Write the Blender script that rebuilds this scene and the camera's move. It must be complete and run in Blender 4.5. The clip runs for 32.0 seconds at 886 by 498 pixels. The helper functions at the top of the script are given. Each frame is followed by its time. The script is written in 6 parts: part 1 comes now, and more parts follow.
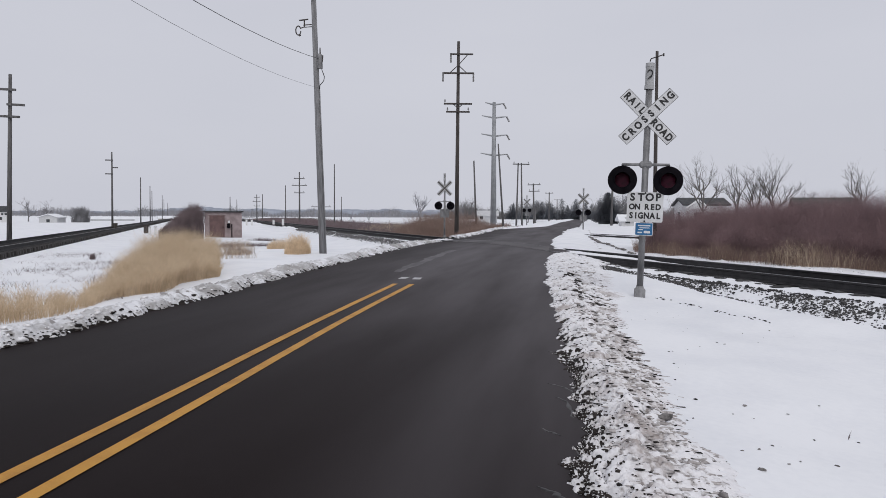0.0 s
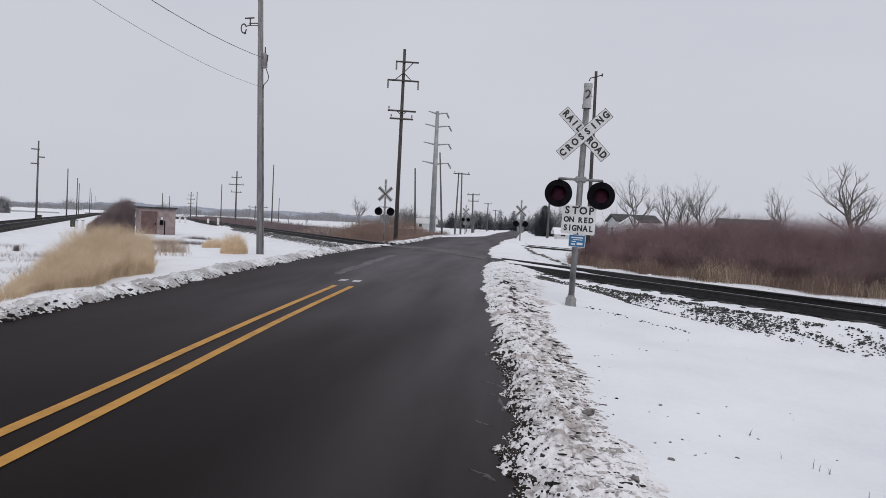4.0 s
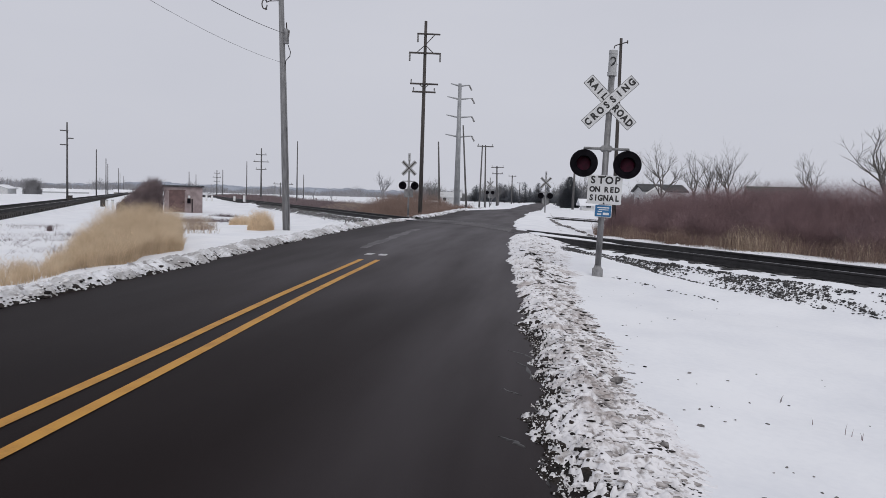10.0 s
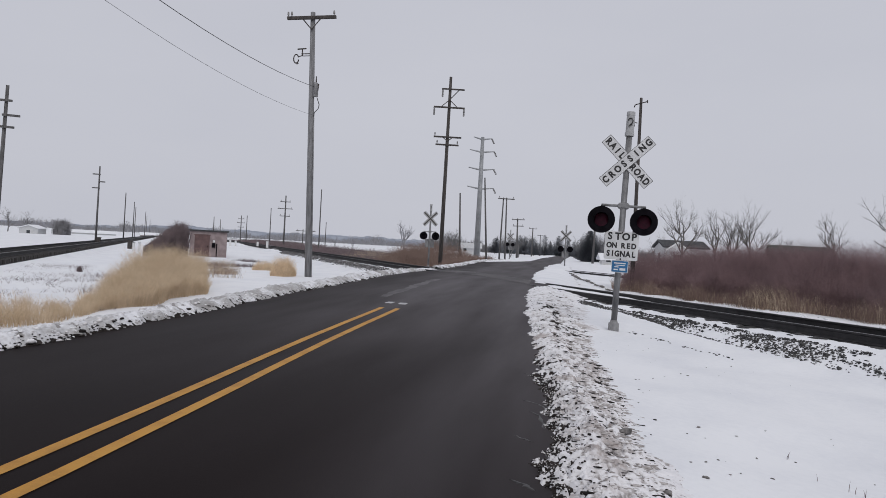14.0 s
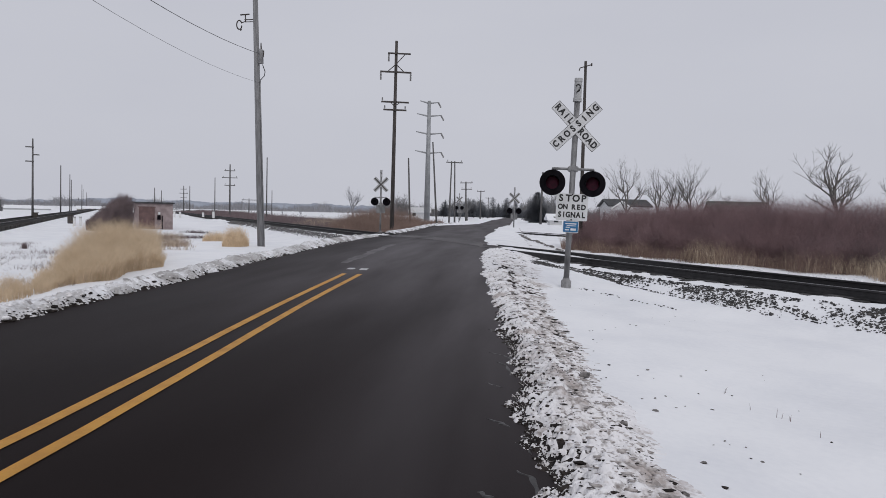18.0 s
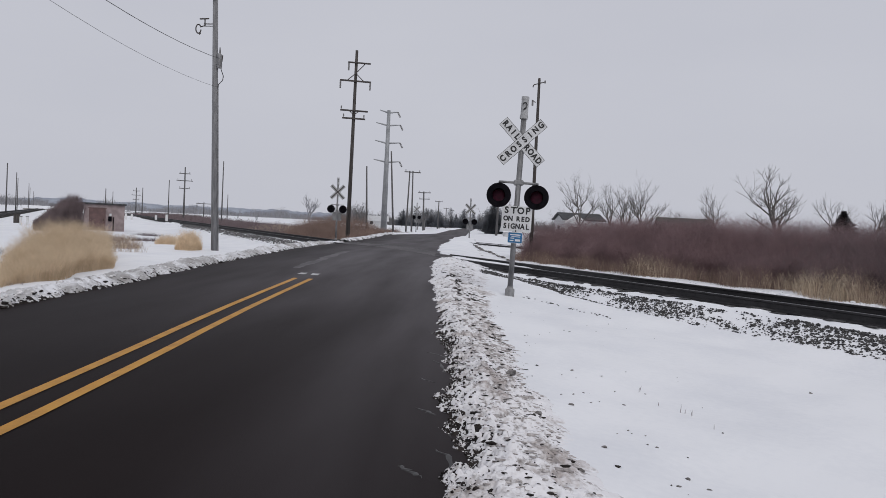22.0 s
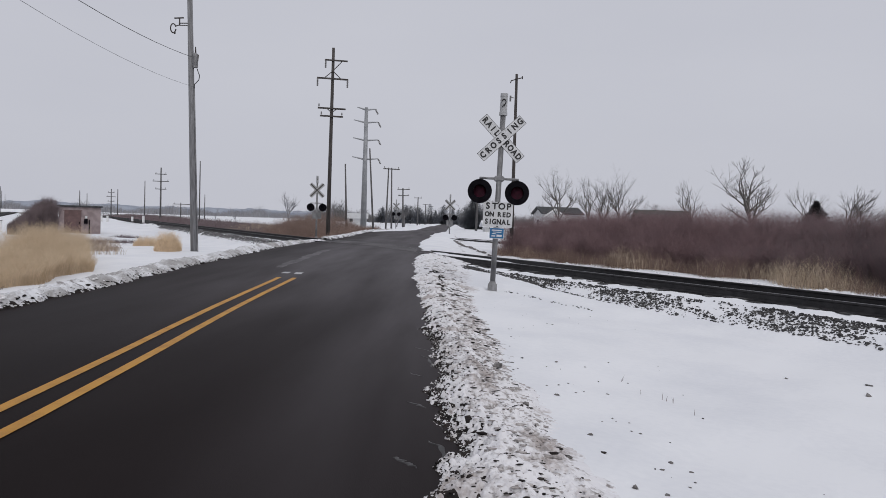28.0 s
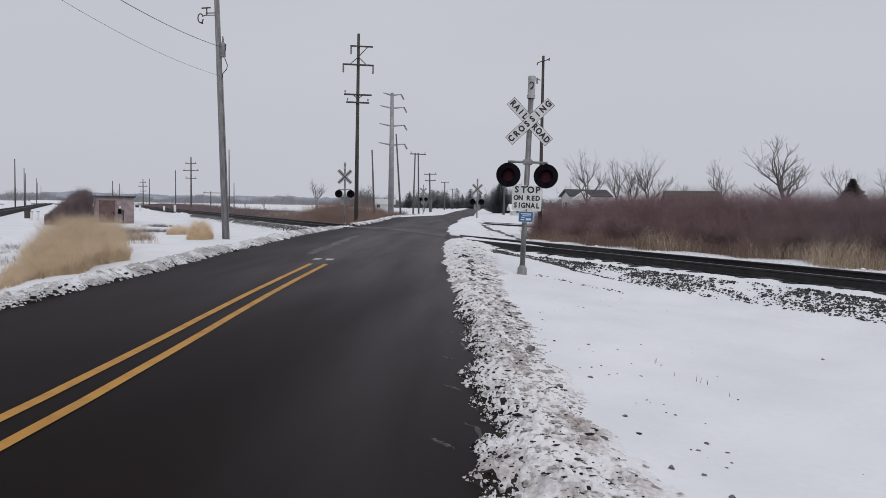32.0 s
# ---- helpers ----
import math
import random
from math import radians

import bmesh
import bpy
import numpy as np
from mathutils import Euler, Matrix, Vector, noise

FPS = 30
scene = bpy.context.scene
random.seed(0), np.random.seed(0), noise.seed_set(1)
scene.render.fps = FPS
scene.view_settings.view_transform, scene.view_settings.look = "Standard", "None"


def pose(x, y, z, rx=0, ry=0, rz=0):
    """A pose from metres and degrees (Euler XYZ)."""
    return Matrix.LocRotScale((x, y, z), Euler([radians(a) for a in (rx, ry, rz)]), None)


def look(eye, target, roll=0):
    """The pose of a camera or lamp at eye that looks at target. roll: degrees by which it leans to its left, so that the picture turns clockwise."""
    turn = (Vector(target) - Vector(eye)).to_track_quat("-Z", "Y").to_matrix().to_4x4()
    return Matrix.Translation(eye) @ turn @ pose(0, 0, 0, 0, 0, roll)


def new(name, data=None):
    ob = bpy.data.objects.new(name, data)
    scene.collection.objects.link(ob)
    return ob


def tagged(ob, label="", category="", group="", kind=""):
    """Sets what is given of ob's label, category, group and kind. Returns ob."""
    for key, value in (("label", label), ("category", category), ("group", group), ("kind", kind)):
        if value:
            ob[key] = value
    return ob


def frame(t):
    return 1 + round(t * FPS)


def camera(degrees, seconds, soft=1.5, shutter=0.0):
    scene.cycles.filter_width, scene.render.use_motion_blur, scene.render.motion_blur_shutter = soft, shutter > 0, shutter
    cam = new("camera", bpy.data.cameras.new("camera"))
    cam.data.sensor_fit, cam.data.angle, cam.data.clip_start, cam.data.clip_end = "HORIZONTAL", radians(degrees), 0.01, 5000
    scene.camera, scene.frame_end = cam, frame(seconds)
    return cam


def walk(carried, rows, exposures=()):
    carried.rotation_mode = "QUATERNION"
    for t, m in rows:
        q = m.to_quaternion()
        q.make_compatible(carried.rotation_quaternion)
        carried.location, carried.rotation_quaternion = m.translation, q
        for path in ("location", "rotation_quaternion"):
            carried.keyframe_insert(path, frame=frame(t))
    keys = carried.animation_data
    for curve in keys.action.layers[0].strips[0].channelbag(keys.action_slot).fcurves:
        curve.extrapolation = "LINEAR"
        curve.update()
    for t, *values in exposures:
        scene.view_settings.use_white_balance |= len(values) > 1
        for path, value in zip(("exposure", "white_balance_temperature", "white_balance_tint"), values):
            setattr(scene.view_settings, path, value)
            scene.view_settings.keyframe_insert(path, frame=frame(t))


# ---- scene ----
cam = camera(64.7, 32.0, soft=0.6)
PATH = [
    (0, (0.390, -1.330, 1.473), (-0.030, 0.623, 1.379), 0.28),
    (0.5, (0.320, -1.453, 1.467), (-0.135, 0.491, 1.355), 0.96),
    (1, (0.282, -1.604, 1.431), (-0.222, 0.325, 1.275), 0.40),
    (1.5, (0.275, -1.676, 1.475), (-0.132, 0.277, 1.329), 1.09),
    (2, (0.353, -1.669, 1.476), (-0.054, 0.287, 1.393), 1.52),
    (2.5, (0.402, -1.668, 1.473), (0.074, 0.303, 1.413), 3.23),
    (3, (0.400, -1.647, 1.459), (0.129, 0.333, 1.384), 2.05),
    (3.5, (0.399, -1.658, 1.446), (0.158, 0.326, 1.383), 2.75),
    (5.5, (0.398, -1.662, 1.436), (0.130, 0.316, 1.317), 2.13),
    (6, (0.392, -1.650, 1.431), (0.139, 0.330, 1.301), 2.09),
    (6.5, (0.398, -1.646, 1.435), (0.151, 0.334, 1.304), 2.17),
    (7, (0.388, -1.653, 1.431), (0.125, 0.324, 1.278), 2.67),
    (7.5, (0.383, -1.645, 1.422), (0.089, 0.326, 1.250), 2.91),
    (8, (0.370, -1.663, 1.429), (0.049, 0.302, 1.239), 2.97),
    (8.5, (0.378, -1.664, 1.415), (0.041, 0.297, 1.212), 3.16),
    (9, (0.382, -1.661, 1.420), (0.050, 0.301, 1.217), 2.72),
    (9.5, (0.389, -1.648, 1.412), (0.052, 0.312, 1.201), 2.53),
    (10, (0.390, -1.673, 1.417), (0.078, 0.297, 1.271), 1.64),
    (10.5, (0.376, -1.662, 1.420), (0.022, 0.302, 1.279), 1.70),
    (11, (0.340, -1.683, 1.436), (-0.108, 0.261, 1.288), 1.50),
    (11.5, (0.294, -1.718, 1.424), (-0.155, 0.225, 1.264), 1.03),
    (12, (0.282, -1.708, 1.436), (-0.072, 0.252, 1.264), 1.41),
    (12.5, (0.388, -1.713, 1.420), (0.174, 0.272, 1.305), 2.40),
    (13, (0.437, -1.793, 1.440), (0.169, 0.189, 1.409), 2.38),
    (13.5, (0.506, -1.921, 1.430), (0.100, 0.037, 1.406), 3.27),
    (14, (0.448, -2.004, 1.443), (0.074, -0.039, 1.438), 3.07),
    (14.5, (0.327, -2.109, 1.439), (-0.015, -0.139, 1.407), 1.99),
    (16.5, (0.569, -2.340, 1.463), (0.221, -0.373, 1.372), 0.05),
    (17, (0.541, -2.364, 1.463), (0.159, -0.402, 1.381), 0.32),
    (17.5, (0.429, -2.424, 1.469), (0.096, -0.453, 1.392), 0.36),
    (18, (0.323, -2.529, 1.459), (0.098, -0.545, 1.358), 1.41),
    (18.5, (0.324, -2.586, 1.457), (0.082, -0.604, 1.348), 1.89),
    (19, (0.390, -2.688, 1.454), (0.041, -0.720, 1.391), 1.27),
    (19.5, (0.496, -2.841, 1.460), (0.127, -0.880, 1.334), 1.67),
    (20, (0.484, -2.905, 1.475), (0.161, -0.933, 1.403), 1.80),
    (20.5, (0.427, -3.006, 1.458), (0.029, -1.047, 1.384), 2.03),
    (21, (0.398, -3.043, 1.475), (0.146, -1.060, 1.411), 2.74),
    (21.5, (0.476, -3.051, 1.481), (0.294, -1.061, 1.411), 1.86),
    (22, (0.558, -3.051, 1.453), (0.452, -1.055, 1.384), 2.88),
    (22.5, (0.604, -3.065, 1.461), (0.474, -1.070, 1.383), 1.81),
    (23, (0.556, -3.105, 1.470), (0.518, -1.106, 1.434), 1.55),
    (23.5, (0.467, -3.151, 1.462), (0.710, -1.172, 1.305), 2.65),
    (24, (0.474, -3.182, 1.453), (0.732, -1.204, 1.312), 2.92),
    (24.5, (0.509, -3.176, 1.465), (0.714, -1.192, 1.318), 2.89),
    (26.5, (0.544, -3.128, 1.455), (0.628, -1.135, 1.308), 1.69),
    (27, (0.515, -3.186, 1.474), (0.526, -1.188, 1.381), 2.00),
    (27.5, (0.513, -3.166, 1.443), (0.493, -1.169, 1.348), 2.35),
    (28, (0.504, -3.198, 1.465), (0.456, -1.200, 1.387), 1.84),
    (28.5, (0.519, -3.176, 1.458), (0.503, -1.178, 1.374), 2.05),
    (29, (0.507, -3.213, 1.455), (0.471, -1.215, 1.362), 2.43),
    (29.5, (0.510, -3.202, 1.451), (0.460, -1.205, 1.342), 2.64),
    (30, (0.503, -3.201, 1.447), (0.473, -1.205, 1.323), 2.76),
    (30.5, (0.502, -3.168, 1.453), (0.450, -1.173, 1.326), 2.02),
    (31, (0.471, -3.208, 1.457), (0.249, -1.221, 1.389), 1.48),
    (31.5, (0.487, -3.208, 1.445), (0.322, -1.216, 1.363), 0.88),
    (32, (0.461, -3.250, 1.467), (0.336, -1.257, 1.343), 0.93),
]
walk(cam, [(t, look(eye, target, roll)) for t, eye, target, roll in PATH], ((0, 0.12), (9, 0.1), (13, 0.0), (19, 0.0), (20, 0.1), (21, 0.02), (24, -0.03), (32, 0.0)))

# ---- world, sun, exposure ----
world = bpy.data.worlds.new("overcast_sky")
scene.world = world
world.use_nodes = True
wn, wl = world.node_tree.nodes, world.node_tree.links
for n in list(wn):
    wn.remove(n)
w_out = wn.new("ShaderNodeOutputWorld")
w_bg = wn.new("ShaderNodeBackground")
w_sky = wn.new("ShaderNodeTexSky")
w_sky.sky_type = "NISHITA"
w_sky.sun_disc = False
w_sky.sun_elevation = radians(38)
w_sky.sun_rotation = radians(200)
w_sky.air_density, w_sky.dust_density = 1.0, 4.0
w_scale = wn.new("ShaderNodeVectorMath")
w_scale.operation = "SCALE"
w_scale.inputs["Scale"].default_value = 0.35
w_tex = wn.new("ShaderNodeTexCoord")
w_noise = wn.new("ShaderNodeTexNoise")
w_noise.inputs["Scale"].default_value = 1.7
w_noise.inputs["Detail"].default_value = 5.0
w_map = wn.new("ShaderNodeMapping")
w_map.inputs["Scale"].default_value = (1, 1, 3)
w_ramp = wn.new("ShaderNodeValToRGB")
w_ramp.color_ramp.elements[0].position, w_ramp.color_ramp.elements[0].color = 0.25, (5.4, 5.52, 6.2, 1)
w_ramp.color_ramp.elements[1].position, w_ramp.color_ramp.elements[1].color = 0.75, (5.85, 5.95, 6.58, 1)
w_mix = wn.new("ShaderNodeMix")
w_mix.data_type = "RGBA"
w_mix.inputs["Factor"].default_value = 0.94
wl.new(w_tex.outputs["Generated"], w_map.inputs["Vector"])
wl.new(w_map.outputs["Vector"], w_noise.inputs["Vector"])
wl.new(w_noise.outputs["Fac"], w_ramp.inputs["Fac"])
wl.new(w_sky.outputs["Color"], w_scale.inputs[0])
wl.new(w_scale.outputs["Vector"], w_mix.inputs["A"])
wl.new(w_ramp.outputs["Color"], w_mix.inputs["B"])
wl.new(w_mix.outputs["Result"], w_bg.inputs["Color"])
w_bg.inputs["Strength"].default_value = 0.1
wl.new(w_bg.outputs["Background"], w_out.inputs["Surface"])

sun = new("sun", bpy.data.lights.new("sun", "SUN"))
sun.data.energy, sun.data.angle, sun.data.color = 0.9, radians(40), (1.0, 0.97, 0.93)
sun.matrix_world = look((20, -40, 40), (0, 0, 0))


# ---- materials ----
def material(name, low, high, scale=6.0, rough=0.8, bump=0.2, fine=60.0, metal=0.0, stretch=(1, 1, 1), vary=0.0, split=(0.35, 0.65), space="Object", fleck=None, gloss=0.5):
    """A surface of two tones at two scales of noise, with relief; vary: brightness from object to object or island to island; fleck: (colour, scale, threshold)."""
    m = bpy.data.materials.new(name)
    m.use_nodes = True
    nt = m.node_tree
    b = nt.nodes["Principled BSDF"]
    tc = nt.nodes.new("ShaderNodeTexCoord")
    mp = nt.nodes.new("ShaderNodeMapping")
    mp.inputs["Scale"].default_value = stretch
    nt.links.new(tc.outputs[space], mp.inputs["Vector"])
    big, small = nt.nodes.new("ShaderNodeTexNoise"), nt.nodes.new("ShaderNodeTexNoise")
    big.inputs["Scale"].default_value, small.inputs["Scale"].default_value = scale, fine
    big.inputs["Detail"].default_value, small.inputs["Detail"].default_value = 6.0, 3.0
    for n in (big, small):
        nt.links.new(mp.outputs["Vector"], n.inputs["Vector"])
    add = nt.nodes.new("ShaderNodeMath")
    add.operation = "MULTIPLY_ADD"
    add.inputs[1].default_value = 0.35
    nt.links.new(small.outputs["Fac"], add.inputs[0])
    sub = nt.nodes.new("ShaderNodeMath")
    sub.operation = "SUBTRACT"
    sub.inputs[1].default_value = 0.175
    nt.links.new(big.outputs["Fac"], sub.inputs[0])
    nt.links.new(sub.outputs[0], add.inputs[2])
    ramp = nt.nodes.new("ShaderNodeValToRGB")
    ramp.color_ramp.elements[0].position, ramp.color_ramp.elements[1].position = split
    ramp.color_ramp.elements[0].color, ramp.color_ramp.elements[1].color = (*low, 1), (*high, 1)
    nt.links.new(add.outputs[0], ramp.inputs["Fac"])
    colour = ramp.outputs["Color"]
    if fleck:
        spot = nt.nodes.new("ShaderNodeTexNoise")
        spot.inputs["Scale"].default_value, spot.inputs["Detail"].default_value = fleck[1], 4.0
        nt.links.new(tc.outputs[space], spot.inputs["Vector"])
        cut = nt.nodes.new("ShaderNodeMapRange")
        cut.inputs["From Min"].default_value, cut.inputs["From Max"].default_value = fleck[2], fleck[2] + (fleck[3] if len(fleck) > 3 else 0.06)
        nt.links.new(spot.outputs["Fac"], cut.inputs["Value"])
        mix = nt.nodes.new("ShaderNodeMix")
        mix.data_type = "RGBA"
        nt.links.new(cut.outputs["Result"], mix.inputs["Factor"])
        nt.links.new(colour, mix.inputs["A"])
        mix.inputs["B"].default_value = (*fleck[0], 1)
        colour = mix.outputs["Result"]
    if vary:
        geo = nt.nodes.new("ShaderNodeNewGeometry")
        info = nt.nodes.new("ShaderNodeObjectInfo")
        both = nt.nodes.new("ShaderNodeMath")
        both.operation = "ADD"
        nt.links.new(geo.outputs["Random Per Island"], both.inputs[0])
        nt.links.new(info.outputs["Random"], both.inputs[1])
        rng = nt.nodes.new("ShaderNodeMapRange")
        rng.inputs["From Max"].default_value = 2.0
        rng.inputs["To Min"].default_value, rng.inputs["To Max"].default_value = 1 - vary, 1 + vary
        nt.links.new(both.outputs[0], rng.inputs["Value"])
        mul = nt.nodes.new("ShaderNodeVectorMath")
        mul.operation = "SCALE"
        nt.links.new(colour, mul.inputs[0])
        nt.links.new(rng.outputs["Result"], mul.inputs["Scale"])
        colour = mul.outputs["Vector"]
    nt.links.new(colour, b.inputs["Base Color"])
    b.inputs["Specular IOR Level"].default_value = gloss
    b.inputs["Roughness"].default_value, b.inputs["Metallic"].default_value = rough, metal
    if bump:
        bp = nt.nodes.new("ShaderNodeBump")
        bp.inputs["Strength"].default_value, bp.inputs["Distance"].default_value = bump, 0.02
        nt.links.new(add.outputs[0], bp.inputs["Height"])
        nt.links.new(bp.outputs["Normal"], b.inputs["Normal"])
    return m


SNOW = material("snow", (0.74, 0.755, 0.79), (0.84, 0.85, 0.87), 0.7, 0.75, 0.35, 14, split=(0.2, 0.6))
BANK = material("dirty_snow", (0.42, 0.375, 0.36), (0.79, 0.782, 0.8), 2.1, 0.8, 1.0, 30, split=(0.31, 0.5), fleck=((0.27, 0.245, 0.235), 13.0, 0.585, 0.12))
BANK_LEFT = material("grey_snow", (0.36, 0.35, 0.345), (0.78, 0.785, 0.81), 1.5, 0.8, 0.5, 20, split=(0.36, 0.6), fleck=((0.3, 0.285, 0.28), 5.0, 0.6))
CLOD = material("snow_clod", (0.62, 0.6, 0.595), (0.86, 0.86, 0.88), 5, 0.8, 0.3, 40, vary=0.12)
CLUMP = material("frozen_soil", (0.075, 0.07, 0.068), (0.25, 0.235, 0.23), 18, 0.9, 0.8, 60)
SLIVER = material("dirty_ice", (0.27, 0.245, 0.235), (0.56, 0.53, 0.52), 14, 0.7, 0.5, 50, vary=0.3)
DIRT = material("wet_grit", (0.009, 0.0075, 0.007), (0.038, 0.031, 0.028), 9, 0.75, 0.6, 60, vary=0.4, gloss=0.2)
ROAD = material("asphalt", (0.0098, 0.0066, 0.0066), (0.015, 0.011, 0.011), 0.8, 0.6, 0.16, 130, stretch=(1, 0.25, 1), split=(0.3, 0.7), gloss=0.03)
SALT = material("salted_asphalt", (0.05, 0.047, 0.048), (0.14, 0.132, 0.135), 0.9, 0.7, 0.25, 90, stretch=(1, 0.3, 1), split=(0.35, 0.75), gloss=0.2)
SALT_STREAK = material("road_salt", (0.085, 0.079, 0.083), (0.145, 0.137, 0.143), 2.2, 0.7, 0.1, 60, stretch=(1, 0.35, 1), split=(0.35, 0.65), gloss=0.2)
YELLOW = material("yellow_paint", (0.38, 0.172, 0.012), (0.51, 0.25, 0.024), 4, 0.6, 0.15, 90, split=(0.3, 0.55))
WHITE_LINE = material("worn_white_paint", (0.35, 0.35, 0.36), (0.62, 0.62, 0.63), 9, 0.7, 0.1)
PUDDLE = material("thin_ice", (0.012, 0.0105, 0.0105), (0.045, 0.043, 0.043), 7, 0.45, 0.1, 40, split=(0.4, 0.66))
GRAVEL = material("ballast_gravel", (0.02, 0.02, 0.022), (0.075, 0.072, 0.073), 14, 0.9, 0.9, 55, split=(0.3, 0.6))
STONE = material("ballast_stone", (0.018, 0.018, 0.021), (0.085, 0.082, 0.08), 9, 0.85, 0.3, 70, vary=0.35)
STONE_GREY = material("grey_ballast_stone", (0.06, 0.058, 0.06), (0.2, 0.195, 0.195), 9, 0.85, 0.3, 70, vary=0.4)
TIE = material("creosoted_wood", (0.014, 0.013, 0.013), (0.04, 0.036, 0.034), 3, 0.85, 0.5, 40, stretch=(8, 1, 1), vary=0.3)
RAIL = material("rusty_rail", (0.011, 0.0105, 0.012), (0.026, 0.024, 0.026), 6, 0.7, 0.2, 50)
RAIL_TOP = material("dull_rail_head", (0.16, 0.16, 0.165), (0.27, 0.27, 0.275), 5, 0.4, 0.05, 60, metal=1.0)
RAIL_WORN = material("salt_dulled_rail", (0.11, 0.108, 0.108), (0.22, 0.217, 0.218), 3, 0.6, 0.1, 40, metal=0.3)
GALV = material("galvanised_steel", (0.10, 0.10, 0.105), (0.30, 0.30, 0.305), 7, 0.6, 0.2, 60, metal=0.2, stretch=(1, 1, 0.35), split=(0.3, 0.7))
SIGN_WHITE = material("white_sign_sheeting", (0.56, 0.565, 0.575), (0.66, 0.665, 0.67), 4, 0.5, 0.03, 40)
BELL = material("dull_grey_paint", (0.33, 0.335, 0.34), (0.45, 0.455, 0.46), 5, 0.6, 0.1, 40)
BLACK = material("black_enamel", (0.004, 0.0035, 0.005), (0.009, 0.008, 0.011), 6, 0.85, 0.05, gloss=0.08)
LETTER = material("black_lettering", (0.012, 0.012, 0.013), (0.022, 0.022, 0.023), 6, 0.6, 0.0)
BLUE = material("blue_sign_face", (0.01, 0.105, 0.25), (0.016, 0.14, 0.32), 6, 0.5, 0.03)
RIM = material("unlit_red_rim", (0.022, 0.003, 0.009), (0.05, 0.004, 0.016), 14, 0.6, 0.0, 80, gloss=0.2)
LENS = material("red_lens", (0.06, 0.004, 0.016), (0.15, 0.006, 0.03), 9, 0.35, 0.1, 80)
# the ploughed ridge is cleaner towards the crossing
nt = BANK.node_tree
shade = nt.nodes["Principled BSDF"]
base = shade.inputs["Base Color"].links[0].from_socket
tc, sep, clean, mix = nt.nodes.new("ShaderNodeTexCoord"), nt.nodes.new("ShaderNodeSeparateXYZ"), nt.nodes.new("ShaderNodeMapRange"), nt.nodes.new("ShaderNodeMix")
nt.links.new(tc.outputs["Object"], sep.inputs["Vector"])
nt.links.new(sep.outputs["Y"], clean.inputs["Value"])
clean.inputs["From Min"].default_value, clean.inputs["From Max"].default_value, clean.inputs["To Max"].default_value = 8.0, 18.0, 0.7
mix.data_type = "RGBA"
nt.links.new(clean.outputs["Result"], mix.inputs["Factor"])
nt.links.new(base, mix.inputs["A"])
mix.inputs["B"].default_value = (0.8, 0.805, 0.83, 1)
nt.links.new(mix.outputs["Result"], shade.inputs["Base Color"])
BANK_FAR = BANK_LEFT.copy()
BANK_FAR.name = "far_grey_snow"
# greys the asphalt towards the crossing and the outer edge of the near lane:
# part salt, part low-angle sheen of the sky painted into the colour
nt = ROAD.node_tree
shade = nt.nodes["Principled BSDF"]
base = shade.inputs["Base Color"].links[0].from_socket
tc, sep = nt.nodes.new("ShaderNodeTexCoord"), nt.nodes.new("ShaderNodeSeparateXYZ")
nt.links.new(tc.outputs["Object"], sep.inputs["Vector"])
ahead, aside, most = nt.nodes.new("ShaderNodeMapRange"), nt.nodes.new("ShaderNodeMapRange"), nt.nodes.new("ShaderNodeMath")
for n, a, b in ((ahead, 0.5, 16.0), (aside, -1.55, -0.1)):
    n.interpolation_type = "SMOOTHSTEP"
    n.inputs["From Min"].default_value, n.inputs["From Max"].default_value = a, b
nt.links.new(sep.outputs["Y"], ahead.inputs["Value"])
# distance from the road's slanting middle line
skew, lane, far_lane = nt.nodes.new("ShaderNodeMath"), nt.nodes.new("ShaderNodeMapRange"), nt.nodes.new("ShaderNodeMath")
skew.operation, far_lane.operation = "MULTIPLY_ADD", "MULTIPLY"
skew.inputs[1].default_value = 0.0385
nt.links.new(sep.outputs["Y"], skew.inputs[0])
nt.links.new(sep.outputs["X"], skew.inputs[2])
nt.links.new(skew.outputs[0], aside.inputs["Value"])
thinner, edge_salt_sheen = nt.nodes.new("ShaderNodeMapRange"), nt.nodes.new("ShaderNodeMath")
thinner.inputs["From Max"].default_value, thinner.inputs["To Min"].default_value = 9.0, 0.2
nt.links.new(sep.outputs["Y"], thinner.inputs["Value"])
edge_salt_sheen.operation = "MULTIPLY"
nt.links.new(aside.outputs["Result"], edge_salt_sheen.inputs[0])
nt.links.new(thinner.outputs["Result"], edge_salt_sheen.inputs[1])
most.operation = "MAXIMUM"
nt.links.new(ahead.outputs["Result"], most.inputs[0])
nt.links.new(edge_salt_sheen.outputs[0], most.inputs[1])
# the far lane's outer half is greyed less
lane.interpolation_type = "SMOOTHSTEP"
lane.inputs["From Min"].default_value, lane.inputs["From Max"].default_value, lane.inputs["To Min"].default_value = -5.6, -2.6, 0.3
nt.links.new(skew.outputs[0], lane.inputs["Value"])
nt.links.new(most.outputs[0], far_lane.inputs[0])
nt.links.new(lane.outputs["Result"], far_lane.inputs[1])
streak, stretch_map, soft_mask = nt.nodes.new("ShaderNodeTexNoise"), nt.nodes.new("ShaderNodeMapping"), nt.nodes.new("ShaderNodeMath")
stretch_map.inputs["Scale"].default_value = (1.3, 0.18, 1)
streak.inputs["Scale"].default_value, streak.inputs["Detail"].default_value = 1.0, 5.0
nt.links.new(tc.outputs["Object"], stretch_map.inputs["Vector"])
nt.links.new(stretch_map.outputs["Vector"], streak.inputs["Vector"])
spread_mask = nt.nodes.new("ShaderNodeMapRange")
